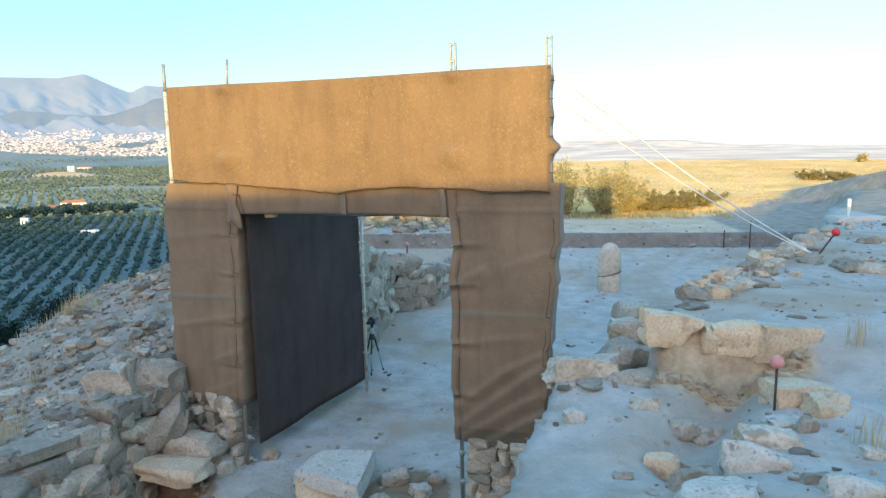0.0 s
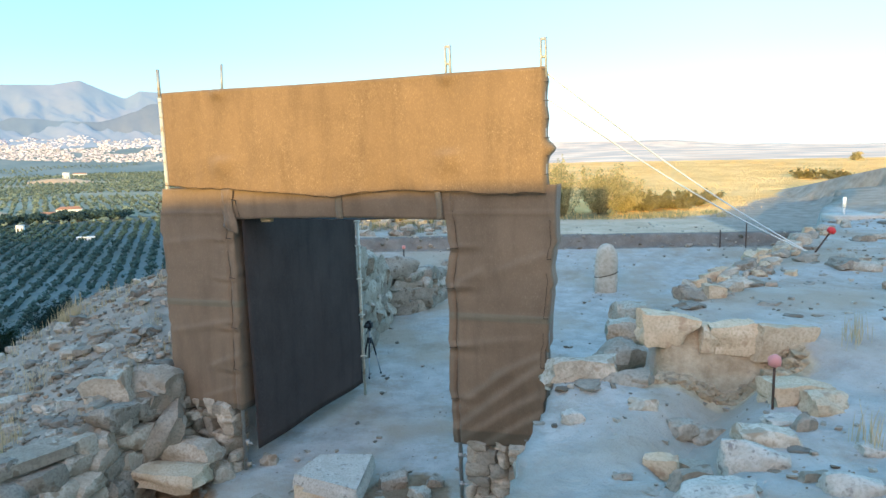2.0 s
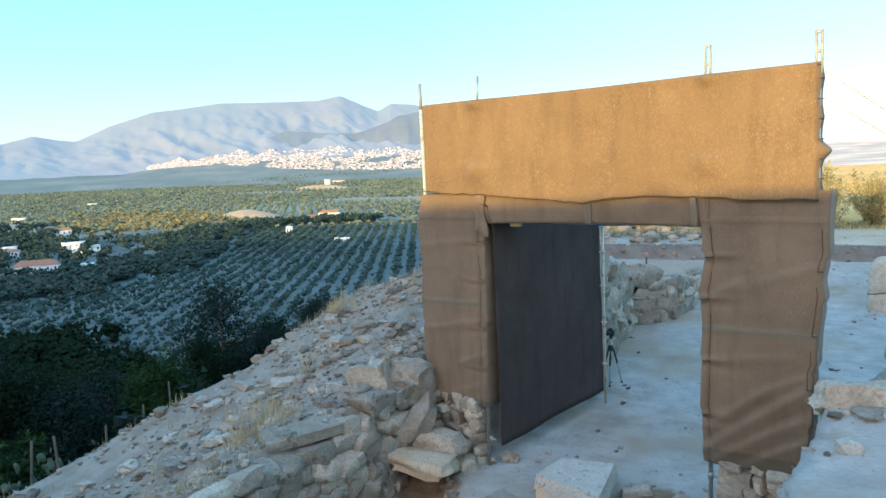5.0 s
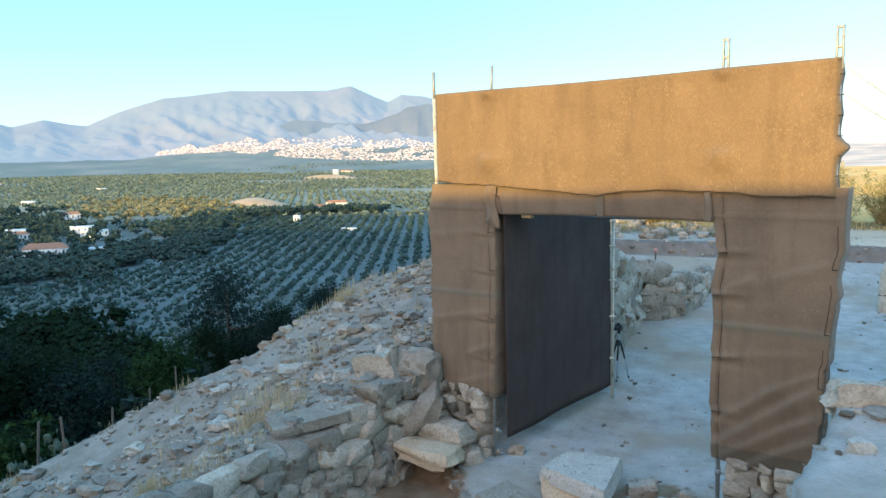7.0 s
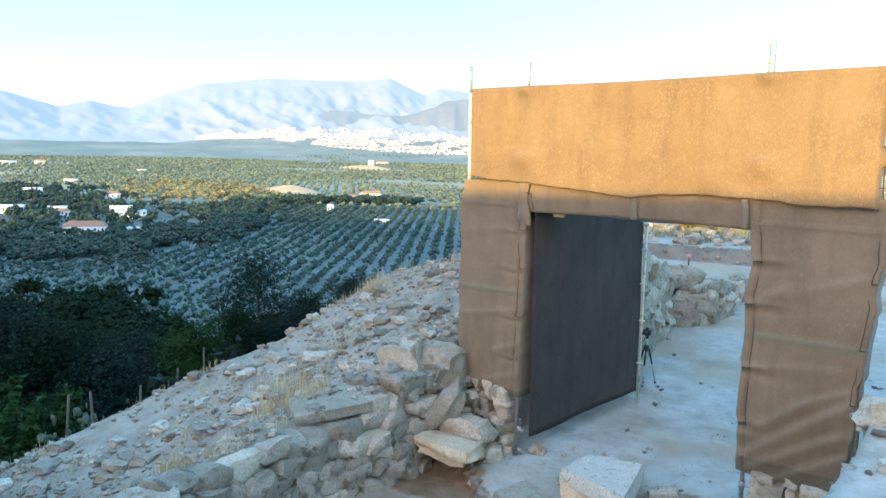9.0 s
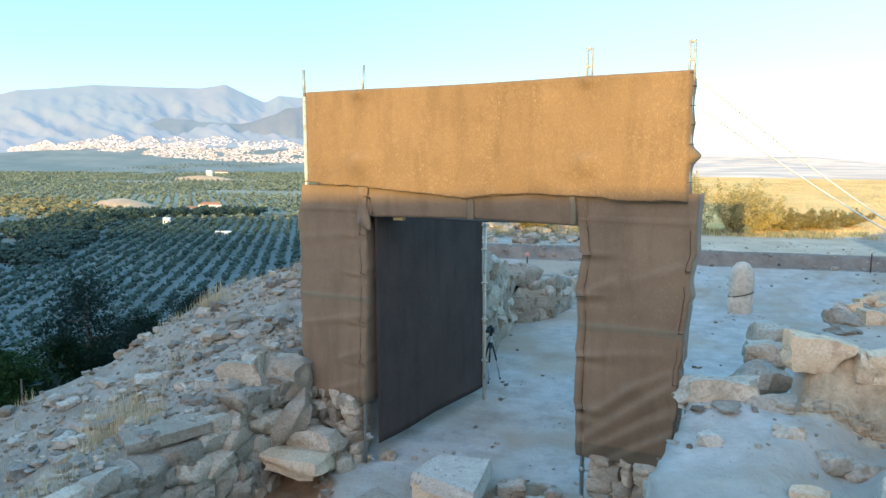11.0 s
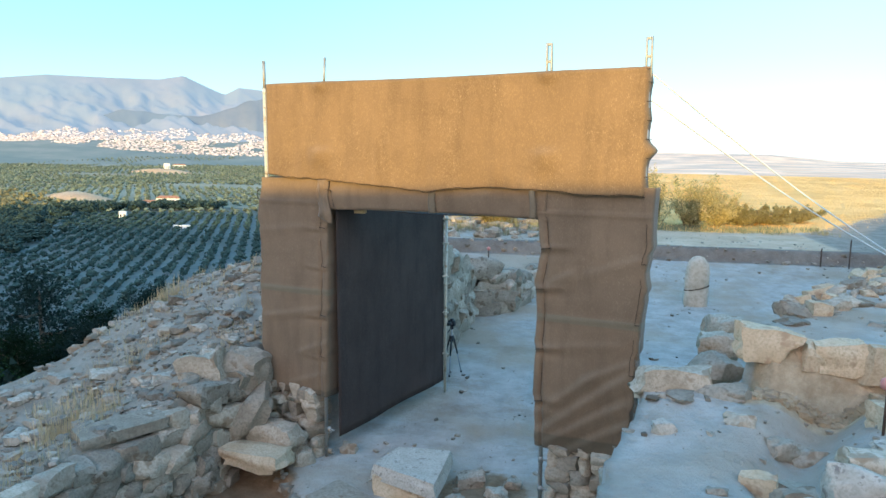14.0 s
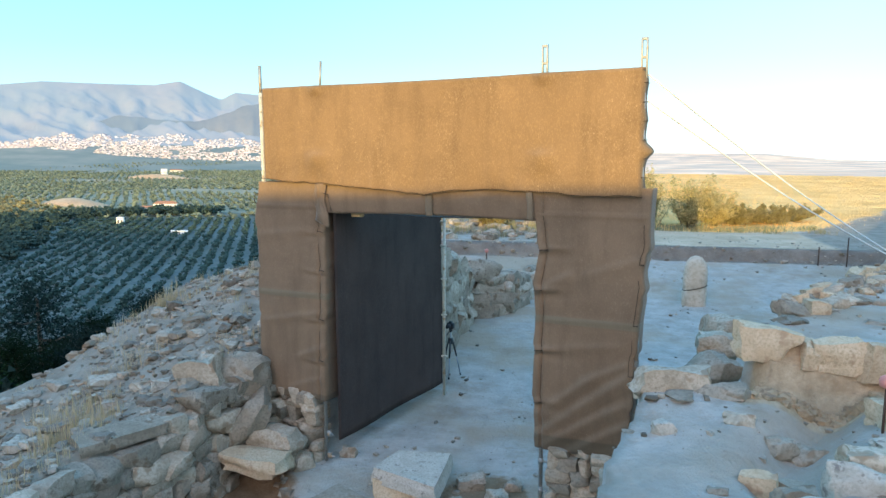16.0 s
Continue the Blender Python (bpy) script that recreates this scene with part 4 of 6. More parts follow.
def course(path_y, path_x, z0, z1, step, high, seed, batter=0.12, into=0.0):
    r = random.Random(seed)
    n = 400
    ys = np.linspace(path_y[0], path_y[1], n)
    xs = np.interp(ys, path_x[0], path_x[1])
    along = np.r_[0, np.cumsum(np.hypot(np.diff(xs), np.diff(ys)))]
    out, z, row = [], 0.0, 0
    while z < 2.2:
        hh = high * r.uniform(0.8, 1.2)
        a = r.uniform(0, step)
        while a < along[-1]:
            w = step * r.uniform(0.65, 1.5)
            i = int(np.searchsorted(along, min(a + w / 2, along[-1])))
            i = min(max(i, 1), n - 2)
            x, y = xs[i], ys[i]
            lo, hi = z0(x, y), z1(x, y)
            if lo + z < hi - 0.05:
                tx, ty = xs[i + 1] - xs[i - 1], ys[i + 1] - ys[i - 1]
                k = math.hypot(tx, ty)
                off = into - batter * z + r.uniform(-0.04, 0.04)
                px, py = x - off * ty / k * -1, y + off * tx / k * -1
                out.append((pose(px, py, lo + z + hh / 2, 0, 0, math.degrees(math.atan2(ty, tx))), w * 1.08, r.uniform(0.28, 0.42), hh * 1.16))
            a += w
        z += hh * 0.93
        row += 1
    return out


masonry("rubble_wall_left", "low dry-stone wall of grey-brown rubble", course((4.6, 9.3), (WALL_Y, WALL_X), lambda x, y: ht(x + 0.5, y) - 0.08, lambda x, y: float(np.interp(y, TOP_Y, TOP_Z)) - (0.16 if 7.0 < y < 8.4 else 0.02), 0.30, 0.21, 7, 0.10, 0.05), 8, 1.08, DULL + ROCKS[:5])
PASS_Y, PASS_X = (11.8, 14.6, 16.7, 17.0, 17.3, 19.3, 20.0), (-1.85, -1.57, -1.32, -0.68, -0.43, 0.10, 0.3)
masonry("rubble_wall_passage", "pale rubble wall along the passage behind the gate", course((12.0, 19.7), (PASS_Y, PASS_X), lambda x, y: ht(x + 0.6, y) - 0.05, lambda x, y: float(np.interp(y, (12.0, 14.0, 16.7, 17.2, 19.4), (2.05, 1.98, 1.42, 1.12, 0.80))), 0.46, 0.28, 17, 0.06, 0.0), 18, 1.24, DULL)
spots = []
r = random.Random(77)
for s0, s1, zt, z_b in ((-0.16, 0.66, 0.80, -0.05), (3.95, 4.95, 0.72, -0.02)):
    z = z_b
    while z < zt:
        hh, s = r.uniform(0.10, 0.20), s0
        while s < s1:
            w = min(r.uniform(0.12, 0.32), s1 - s + 0.12)
            spots.append((G @ pose(s + w / 2, 0.07 + r.uniform(-0.03, 0.03), z + hh / 2, 0, 0, r.uniform(-10, 10)), w * 1.05, 0.34, hh * 1.12))
            s += w
        z += hh * 0.92
masonry("pier_footing", "small pale stones packed under the wrapped piers", spots, 78)
spots = []
for k in range(34):
    y = r.uniform(3.9, 6.5)
    z = r.uniform(0.2, 1.5)
    spots.append((pose(float(np.interp(y, LEDGE_Y, LEDGE_X)) + 0.14, y, z, 0, 0, 90), r.uniform(0.25, 0.5), 0.3, r.uniform(0.2, 0.36)))
masonry("terrace_wall", "pale rubble retaining the lower terrace", spots, 80)


# ---- loose rubble and stubble, too many to count ----
def scatter(name, count, place, sizes, mats, seed, label, category, variants=None, sink=0.15, flat=0.65):
    g = np.random.default_rng(seed)
    pts = place(g, count)
    variants = variants or [rock(700 + k, 1 if count > 3500 or sizes[1] < 0.1 else 3, 0.24, 0.24, cuts=7) for k in range(9)]
    vs, fs, n = [], [], 0
    z = height(pts[:, 0], pts[:, 1])
    size = sizes[0] * (sizes[1] / sizes[0]) ** (g.random(len(pts)) ** 2.2)
    pick = g.integers(0, len(variants), len(pts))
    ang = g.random(len(pts)) * math.tau
    for p, zz, s, v, a in zip(pts, z, size, pick, ang):
        V = np.array(variants[v][0]) * s * np.array((1.25, 0.9, flat))
        c, d = math.cos(a), math.sin(a)
        W = np.stack([V[:, 0] * c - V[:, 1] * d + p[0], V[:, 0] * d + V[:, 1] * c + p[1], V[:, 2] + zz + s * sink], -1)
        vs.append(W)
        fs.append(np.array(variants[v][1]) + n)
        n += len(W)
    return tagged(new(name, mesh_from(name, np.concatenate(vs), np.concatenate(fs), mats, False)), label, category, kind="stuff")


def on_slope(g, n):
    y = 3.5 + 14 * g.random(n) ** 1.1
    x = np.interp(y, WALL_Y, WALL_X) - 0.1 - 6.5 * g.random(n) ** 1.2
    keep = (x > np.interp(y, RIM_Y, RIM_X) - 1.5) & (vnoise(x * 0.9, y * 0.9, 5) + 0.35 * g.random(n) > 0.42)
    return np.stack([x, y], -1)[keep]


def on_terrace(g, n):
    x, y = 0.6 + 10 * g.random(n), 4.0 + 12 * g.random(n)
    keep = (height(x, y) > 1.3) & (vnoise(x * 1.2, y * 1.2, 6) + 0.3 * g.random(n) > 0.5)
    return np.stack([x, y], -1)[keep]


def on_floor(g, n):
    x, y = -3 + 14 * g.random(n), 7.4 + 20 * g.random(n)
    keep = (height(x, y) < 1.5) & (vnoise(x * 0.8, y * 0.8, 16) + 0.25 * g.random(n) > 0.62)
    return np.stack([x, y], -1)[keep]


scatter("slope_rubble", 3000, on_slope, (0.035, 0.27), RUBBLE, 1, "grey and pale rubble strewn down the stony slope", "rubble")
scatter("slope_gravel", 9000, on_slope, (0.02, 0.09), RUBBLE, 2, "small broken stones on the slope", "gravel")
scatter("terrace_gravel", 3000, on_terrace, (0.010, 0.07), RUBBLE, 3, "small pale stones on the terrace", "gravel")
scatter("terrace_slabs", 170, on_terrace, (0.08, 0.34), RUBBLE, 33, "flat stones half bedded in the terrace", "rubble", sink=0.0, flat=0.28)
EARTH = mat("crumbling_ochre_earth", (0.38, 0.265, 0.16), (0.57, 0.43, 0.285), 2.6, 0.95, 1.0, 12, ((0.30, 0.22, 0.15), 0.7, 5.0), bump_dist=0.05, coords="World")
scatter("face_clods", 420, lambda q, n: np.stack([1.85 + 1.5 * q.random(n), 6.38 + 0.20 * q.random(n)], -1), (0.03, 0.13), EARTH, 37, "ochre clods and stones weathering out of the earth face", "earth", sink=-0.1, flat=0.8)
scatter("sill_stones", 120, lambda q, n: (lambda x: np.stack([x, np.interp(x, STEP_X, STEP_Y) - 0.02 - 0.16 * q.random(n)], -1))(-3.2 + 3.4 * q.random(n)), (0.03, 0.20), RUBBLE, 39, "stones showing in the front of the trodden sill", "rubble", sink=-0.1, flat=0.7)
scatter("floor_gravel", 2600, on_floor, (0.012, 0.09), RUBBLE, 4, "small stones trodden into the floor", "gravel")
scatter("bank_rubble", 220, lambda g, n: np.stack([-3 + 18 * g.random(n), 22.45 + 0.45 * g.random(n)], -1), (0.03, 0.16), RUBBLE, 6, "stones showing in the cut bank of the track", "rubble")


def blades(name, pts, hgt, mats, seed, label, category, per=7, spread=0.10, width=0.006, lean_by=0.35):
    g = np.random.default_rng(seed)
    n = len(pts) * per
    base = np.repeat(pts, per, 0) + g.normal(0, spread, (n, 2))
    z = height(base[:, 0], base[:, 1])
    h = np.repeat(hgt, per) * g.uniform(0.5, 1.15, n)
    a = g.random(n) * math.tau
    w = width * (0.6 + h)
    lx, ly = np.cos(a) * h * lean_by * g.random(n), np.sin(a) * h * lean_by * g.random(n)
    c, s = np.cos(a + 1.3), np.sin(a + 1.3)
    V = np.empty((n, 5, 3))
    for k, (t, ww) in enumerate(((0, 1), (0, -1), (0.55, 0.8), (0.55, -0.8), (1.0, 0))):
        V[:, k, 0] = base[:, 0] + lx * t**1.6 + c * w * ww
        V[:, k, 1] = base[:, 1] + ly * t**1.6 + s * w * ww
        V[:, k, 2] = z + h * t - 0.01
    i = np.arange(n)[:, None] * 5
    F = np.concatenate([i + np.array([0, 1, 3]), i + np.array([0, 3, 2]), i + np.array([2, 3, 4])])
    return tagged(new(name, mesh_from(name, V.reshape(-1, 3), F, mats, False)), label, category, kind="stuff")


# field blades carry the same gold, sunlight put into the colour
HAY = mat("dry_grass_sun_gold", (0.82, 0.47, 0.17), (0.92, 0.60, 0.26), 0.6, 0.8, 0, 30)
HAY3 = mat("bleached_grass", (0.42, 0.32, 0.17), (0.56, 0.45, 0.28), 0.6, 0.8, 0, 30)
# green of the weeds, taken darker to put shade into the colour
HAY2 = mat("dry_green_grass_shaded", (0.17, 0.175, 0.10), (0.26, 0.25, 0.145), 0.6, 0.8, 0, 30)
g = np.random.default_rng(11)
tufts = np.array([(3.92, 6.62), (3.80, 6.55), (2.98, 4.86), (3.05, 4.80), (-5.55, 7.85), (-5.75, 7.95), (-5.3, 5.6), (-5.5, 5.7), (-5.45, 7.2), (-6.2, 11.7), (-6.3, 11.9), (-6.1, 11.5), (-6.0, 6.6), (-5.9, 8.6)])
sl = on_slope(g, 620)
tufts_near = np.stack([g.normal(-5.55, 0.35, 34), g.normal(8.0, 0.5, 34)], -1)
tufts_near = np.concatenate([tufts_near, np.stack([g.normal(-5.35, 0.22, 30), g.normal(5.75, 0.35, 30)], -1), np.stack([g.normal(-6.25, 0.2, 16), g.normal(11.7, 0.3, 16)], -1)])
allp = np.concatenate([tufts, tufts_near, sl])
blades("grass_tufts", allp, np.concatenate([np.full(len(tufts), 0.30), g.uniform(0.14, 0.34, len(tufts_near)), g.uniform(0.05, 0.22, len(sl))]), HAY3, 12, "tufts of straw-yellow dry grass among the stones", "dry grass", per=18, spread=0.07, width=0.0045)
fx, fy = -2 + 60 * g.random(9000), 27.5 + 50 * g.random(9000) ** 1.3
keep = (fy > 27.6 + 0.25 * np.maximum(0, fx - 8)) & ((fx < 9.8 + 0.75 * (fy - 27)) | (fy > 37)) & (fx < 6 + fy * 0.75) & (fx > 2.4)
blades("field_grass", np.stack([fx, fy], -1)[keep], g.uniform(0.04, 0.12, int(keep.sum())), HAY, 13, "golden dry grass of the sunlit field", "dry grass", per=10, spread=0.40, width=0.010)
bx, by = -4.5 + 7 * g.random(110), 24.0 + 6 * g.random(110)
blades("back_weeds", np.stack([bx, by], -1), g.uniform(0.12, 0.40, 110), HAY2, 15, "grey-green weeds behind the cut bank", "weeds", per=26, spread=0.14, width=0.010)
scatter("back_rubble", 420, lambda q, n: np.stack([-4.5 + 7 * q.random(n), 23.4 + 5 * q.random(n)], -1), (0.06, 0.45), RUBBLE, 36, "pale stones lying behind the cut bank", "rubble")
vx, vy = 2.5 + 8 * g.random(150) ** 1.3, 26.8 + 2.0 * g.random(150)
blades("verge_grass", np.stack([vx, vy], -1), g.uniform(0.08, 0.24, 150), HAY2, 14, "dull green weeds along the track", "weeds", per=16, spread=0.16, width=0.012)


# ---- posts, stakes, ropes ----
RED = plain("red_plastic", (0.62, 0.03, 0.03), 0.5)
PINK = plain("faded_red_plastic", (0.62, 0.24, 0.20), 0.6)
IRON = mat("rusty_iron", (0.06, 0.04, 0.03), (0.12, 0.07, 0.05), 12, 0.8, 0.3, 90)
WHITE = plain("white_paint", (0.78, 0.78, 0.76), 0.5)
CEMENT = mat("pale_cement", (0.50, 0.44, 0.36), (0.58, 0.52, 0.44), 3, 0.9, 0.4, 40)


def stake(x, y, h, r, label, cap=None, tip=(0, 0), cap_r=0.045):
    z = ht(x, y)
    ob = thing("stake", pose(x, y, z, tip[0], tip[1], 0), label, "stake", "survey stakes")
    part("rod", tube([(0, 0, -0.08), (0, 0, h)], r, 8), IRON, ob)
    if cap:
        ring = [(cap_r * 0.4, h - 0.05), (cap_r * 0.9, h - 0.035), (cap_r, h), (cap_r * 0.85, h + 0.03), (cap_r * 0.3, h + 0.05)]
        v = [(q * math.cos(a * math.tau / 10), q * math.sin(a * math.tau / 10), z2) for q, z2 in ring for a in range(10)]
        f = [(k * 10 + a, k * 10 + (a + 1) % 10, (k + 1) * 10 + (a + 1) % 10, (k + 1) * 10 + a) for k in range(4) for a in range(10)]
        part("cap", (v, f + [tuple(range(10))[::-1], tuple(40 + a for a in range(10))]), cap, ob, "mushroom safety cap")
    return ob


stake(5.53, 10.82, 0.46, 0.013, "leaning iron stake with a red safety cap", RED, (4, 33), 0.065)
stake(2.68, 5.60, 0.40, 0.011, "upright iron rod with a faded red cap", PINK, (0, 0), 0.055)
stake(8.45, 22.4, 0.55, 0.02, "thin rusty stake at the edge of the dig")
stake(9.2, 22.3, 0.85, 0.02, "thin rusty stake at the edge of the dig")
stake(-1.05, 18.9, 0.75, 0.018, "stake with a worn orange cap behind the wall", PINK, (0, 0), 0.05)
ob = thing("marker_post", (8.37, 15.3, ht(8.37, 15.3)), "white survey marker post on a pale cement slab", "post")
part("slab", block(-0.35, 0.75, -0.3, 0.3, -0.15, 0.10, 0.02), CEMENT, ob)
part("shaft", tube([(0, 0, 0.1), (0, 0, 0.24)], 0.022, 10), WHITE, ob)
part("head", tube([(0, 0, 0.24), (0, 0, 0.46)], 0.036, 10), WHITE, ob)
anchor = Vector((5.51, 10.75, ht(5.51, 10.75) + 0.03))
for k, (s, z) in enumerate(((4.95, 4.88), (4.95, 4.62))):
    end = G @ Vector((s, 0.03, z))
    pts = [end.lerp(anchor, t / 14) + Vector((0, 0, -0.10 * math.sin(math.pi * t / 14))) for t in range(15)]
    ob = tagged(new("guy_rope", mesh_from("guy_rope", *tube(pts, 0.009, 6), WHITE_ROPE)), "taut white rope staying the gate to the ground", "rope", "guy ropes")

# ---- tripod and camera behind the gate ----
BLACK = plain("black_plastic", (0.02, 0.02, 0.022), 0.45)
GREY = plain("grey_metal", (0.35, 0.36, 0.38), 0.35, 0.8)
tx, ty = -1.33, 12.75
tripod = thing("tripod", (tx, ty, ht(tx, ty)), "light camera tripod with grey legs standing on the floor", "tripod")
for k in range(3):
    a = k * math.tau / 3 + 0.5
    c, s = math.cos(a), math.sin(a)
    leg = part("leg", join(tube([(0.04 * c, 0.04 * s, 0.66), (0.12 * c, 0.12 * s, 0.36)], 0.015, 8)), BLACK, tripod)
    part("lower_tube", tube([(0.115 * c, 0.115 * s, 0.37), (0.20 * c, 0.20 * s, 0.02)], 0.010, 8), GREY, leg)
    part("foot", tube([(0.198 * c, 0.198 * s, 0.035), (0.204 * c, 0.204 * s, 0.0)], 0.016, 8), BLACK, leg)
part("spider", tube([(0, 0, 0.60), (0, 0, 0.70)], 0.045, 10), BLACK, tripod)
part("column", tube([(0, 0, 0.45), (0, 0, 0.84)], 0.013, 8), GREY, tripod)
part("head", join(tube([(0, 0, 0.82), (0, 0, 0.88)], 0.03, 10), tube([(0, 0, 0.86), (-0.05, -0.20, 0.80)], 0.008, 6)), BLACK, tripod)
vc = thing("camera_body", (tx, ty, ht(tx, ty) + 0.88), "small black camera set on the tripod head", "camera", turn=-25)
part("body", block(-0.065, 0.065, -0.04, 0.04, 0.0, 0.10, 0.012), BLACK, vc)
part("prism", block(-0.03, 0.03, -0.035, 0.03, 0.098, 0.13, 0.01), BLACK, vc)
part("lens", tube([(0.0, -0.035, 0.05), (0.0, -0.13, 0.05)], 0.035, 14), BLACK, vc)

# ---- the wrapped standing stone ----
WRAP = mat("stained_wrap", (0.46, 0.40, 0.31), (0.54, 0.48, 0.39), 3, 0.9, 0.5, 12, bump_dist=0.02)
sx, sy = 4.14, 18.55
ob = thing("standing_stone", (sx, sy, ht(sx, sy)), "upright stone under a tied pale cover on the open floor", "standing stone")
prof = [(0.29, -0.05), (0.30, 0.12), (0.305, 0.40), (0.27, 0.44), (0.30, 0.50), (0.30, 0.80), (0.285, 0.88), (0.27, 0.98), (0.22, 1.10), (0.14, 1.20), (0.05, 1.235)]
v, f, N = [], [], 20
for k, (q, z) in enumerate(prof):
    for a in range(N):
        t = a * math.tau / N
        n3 = 1 + 0.06 * noise.noise(Vector((math.cos(t) * 1.5, math.sin(t) * 1.5, z * 2)))
        v.append((q * n3 * math.cos(t), 0.72 * q * n3 * math.sin(t), z + 0.06 * math.cos(t) * (0.3 < z < 1.0)))
for k in range(len(prof) - 1):
    f += [(k * N + a, k * N + (a + 1) % N, (k + 1) * N + (a + 1) % N, (k + 1) * N + a) for a in range(N)]
f.append(tuple((len(prof) - 1) * N + a for a in range(N)))
part("cover", (v, f), WRAP, ob)
part("tie_cord", tube([(0.29 * math.cos(a * math.tau / 24), 0.21 * math.sin(a * math.tau / 24), 0.44 + 0.07 * math.cos(a * math.tau / 24)) for a in range(25)], 0.012, 6), ROPE, ob)


# ---- foliage ----
def leaf_mat(name, a, b):
    m = mat(name, a, b, 0.8, 0.7, 0, 5)
    nt = m.node_tree
    nd, ln = nt.nodes, nt.links
    bs = nd["Principled BSDF"]
    bs.inputs["Specular IOR Level"].default_value = 0.05
    geo = nd.new("ShaderNodeNewGeometry")
    r = nd.new("ShaderNodeMapRange")
    r.inputs[3].default_value, r.inputs[4].default_value = 0.6, 1.45
    ln.new(geo.outputs["Random Per Island"], r.inputs[0])
    h = nd.new("ShaderNodeHueSaturation")
    ln.new(bs.inputs["Base Color"].links[0].from_socket, h.inputs["Color"])
    ln.new(r.outputs[0], h.inputs["Value"])
    ln.new(h.outputs[0], bs.inputs["Base Color"])
    return m


# two olive colours: far one paler, with sunlight and haze painted in
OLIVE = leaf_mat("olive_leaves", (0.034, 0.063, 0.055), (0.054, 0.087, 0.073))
OLIVE_FAR = leaf_mat("olive_leaves_sun_painted", (0.12, 0.15, 0.105), (0.165, 0.185, 0.125))
WOOD = leaf_mat("valley_tree_leaves", (0.032, 0.056, 0.049), (0.054, 0.080, 0.062))
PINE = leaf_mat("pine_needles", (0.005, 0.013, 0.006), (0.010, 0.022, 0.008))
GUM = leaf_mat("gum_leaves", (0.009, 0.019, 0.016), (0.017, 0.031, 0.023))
BROOM = leaf_mat("dry_broom", (0.32, 0.275, 0.125), (0.46, 0.38, 0.19))
SCRUB = leaf_mat("dark_scrub", (0.17, 0.15, 0.07), (0.26, 0.22, 0.11))
BARK = mat("bark", (0.10, 0.08, 0.06), (0.16, 0.13, 0.10), 4, 0.9, 0.6, 30)
OCTA = np.array(((1, 0, 0), (-1, 0, 0), (0, 1, 0), (0, -1, 0), (0, 0, 1), (0, 0, -1)), float)
OCTF = np.array(((0, 2, 4), (2, 1, 4), (1, 3, 4), (3, 0, 4), (2, 0, 5), (1, 2, 5), (3, 1, 5), (0, 3, 5)))


def clumps(centres, radii, seed, squash=0.8):
    """Many small uneven lumps of leaf as one mesh."""
    g = np.random.default_rng(seed)
    n = len(centres)
    V = OCTA[None] * g.uniform(0.55, 1.3, (n, 6, 1)) + g.normal(0, 0.18, (n, 6, 3))
    V = V * np.asarray(radii).reshape(-1, 1, 1) * np.array((1, 1, squash)) + centres[:, None]
    F = OCTF[None] + (np.arange(n) * 6)[:, None, None]
    return V.reshape(-1, 3), F.reshape(-1, 3)


def leaves(centres, size, seed, per=5):
    """Loose single leaves and sprays round each centre, as one mesh."""
    g = np.random.default_rng(seed)
    n = len(centres) * per
    s = np.repeat(np.asarray(size), per)
    c = np.repeat(centres, per, 0) + g.normal(0, 0.9, (n, 3)) * s[:, None]
    V = c[:, None] + g.normal(0, 1, (n, 3, 3)) * s[:, None, None] * np.array((0.75, 0.75, 0.6))
    return V.reshape(-1, 3), np.arange(n * 3).reshape(-1, 3)


def tree(name, at, h, wide, material, kind_, seed, label, group, count=700, leaf=0.22, bare=0.3):
    g = np.random.default_rng(seed)
    ob = thing(name, at, label, "tree", group)
    top = Vector((g.normal(0, 0.03) * h, g.normal(0, 0.03) * h, h * 0.86))
    trunk = [Vector((0, 0, -0.5)).lerp(top, k / 6) + Vector((math.sin(k * 1.3 + seed), math.cos(k * 1.7 + seed), 0)) * 0.012 * h * (0 < k < 6) for k in range(7)]
    part("trunk", tube(trunk, 0.030 * h, 8, 0.006 * h), BARK, ob)
    cs = []
    limbs = 9 if kind_ != "cypress" else 0
    for k in range(limbs):
        t = bare + (0.92 - bare) * k / limbs
        a = k * 2.4 + seed
        reach = wide * (0.95 - 0.55 * t if kind_ == "pine" else 0.55 + 0.4 * math.sin(math.pi * t)) * g.uniform(0.75, 1.15)
        p0 = Vector((0, 0, 0)).lerp(top, t)
        p1 = p0 + Vector((math.cos(a) * reach, math.sin(a) * reach, h * g.uniform(0.02, 0.14)))
        part("limb", tube([p0, p0.lerp(p1, 0.5) + Vector((0, 0, -0.02 * h)), p1], 0.010 * h, 6, 0.003 * h), BARK, ob)
        m = count // (limbs + 2)
        q = g.normal(0, 1, (m, 3)) * np.array((wide * 0.30, wide * 0.30, h * 0.065)) + np.array(p0.lerp(p1, 0.75))
        cs.append(q)
    if limbs:
        cs.append(g.normal(0, 1, (count // 6, 3)) * np.array((wide * 0.3, wide * 0.3, h * 0.07)) + np.array(top))
    else:
        z = g.random(count) ** 0.8
        rad = wide * (1 - z) ** 0.6 * np.sqrt(g.random(count))
        a = g.random(count) * math.tau
        cs.append(np.stack([rad * np.cos(a), rad * np.sin(a), 0.05 * h + z * h], -1))
    c = np.concatenate(cs)
    part("crown", leaves(c, g.uniform(0.6, 1.3, len(c)) * leaf * h**0.5 / 3.2, seed + 1), material, ob, "", False)
    return ob


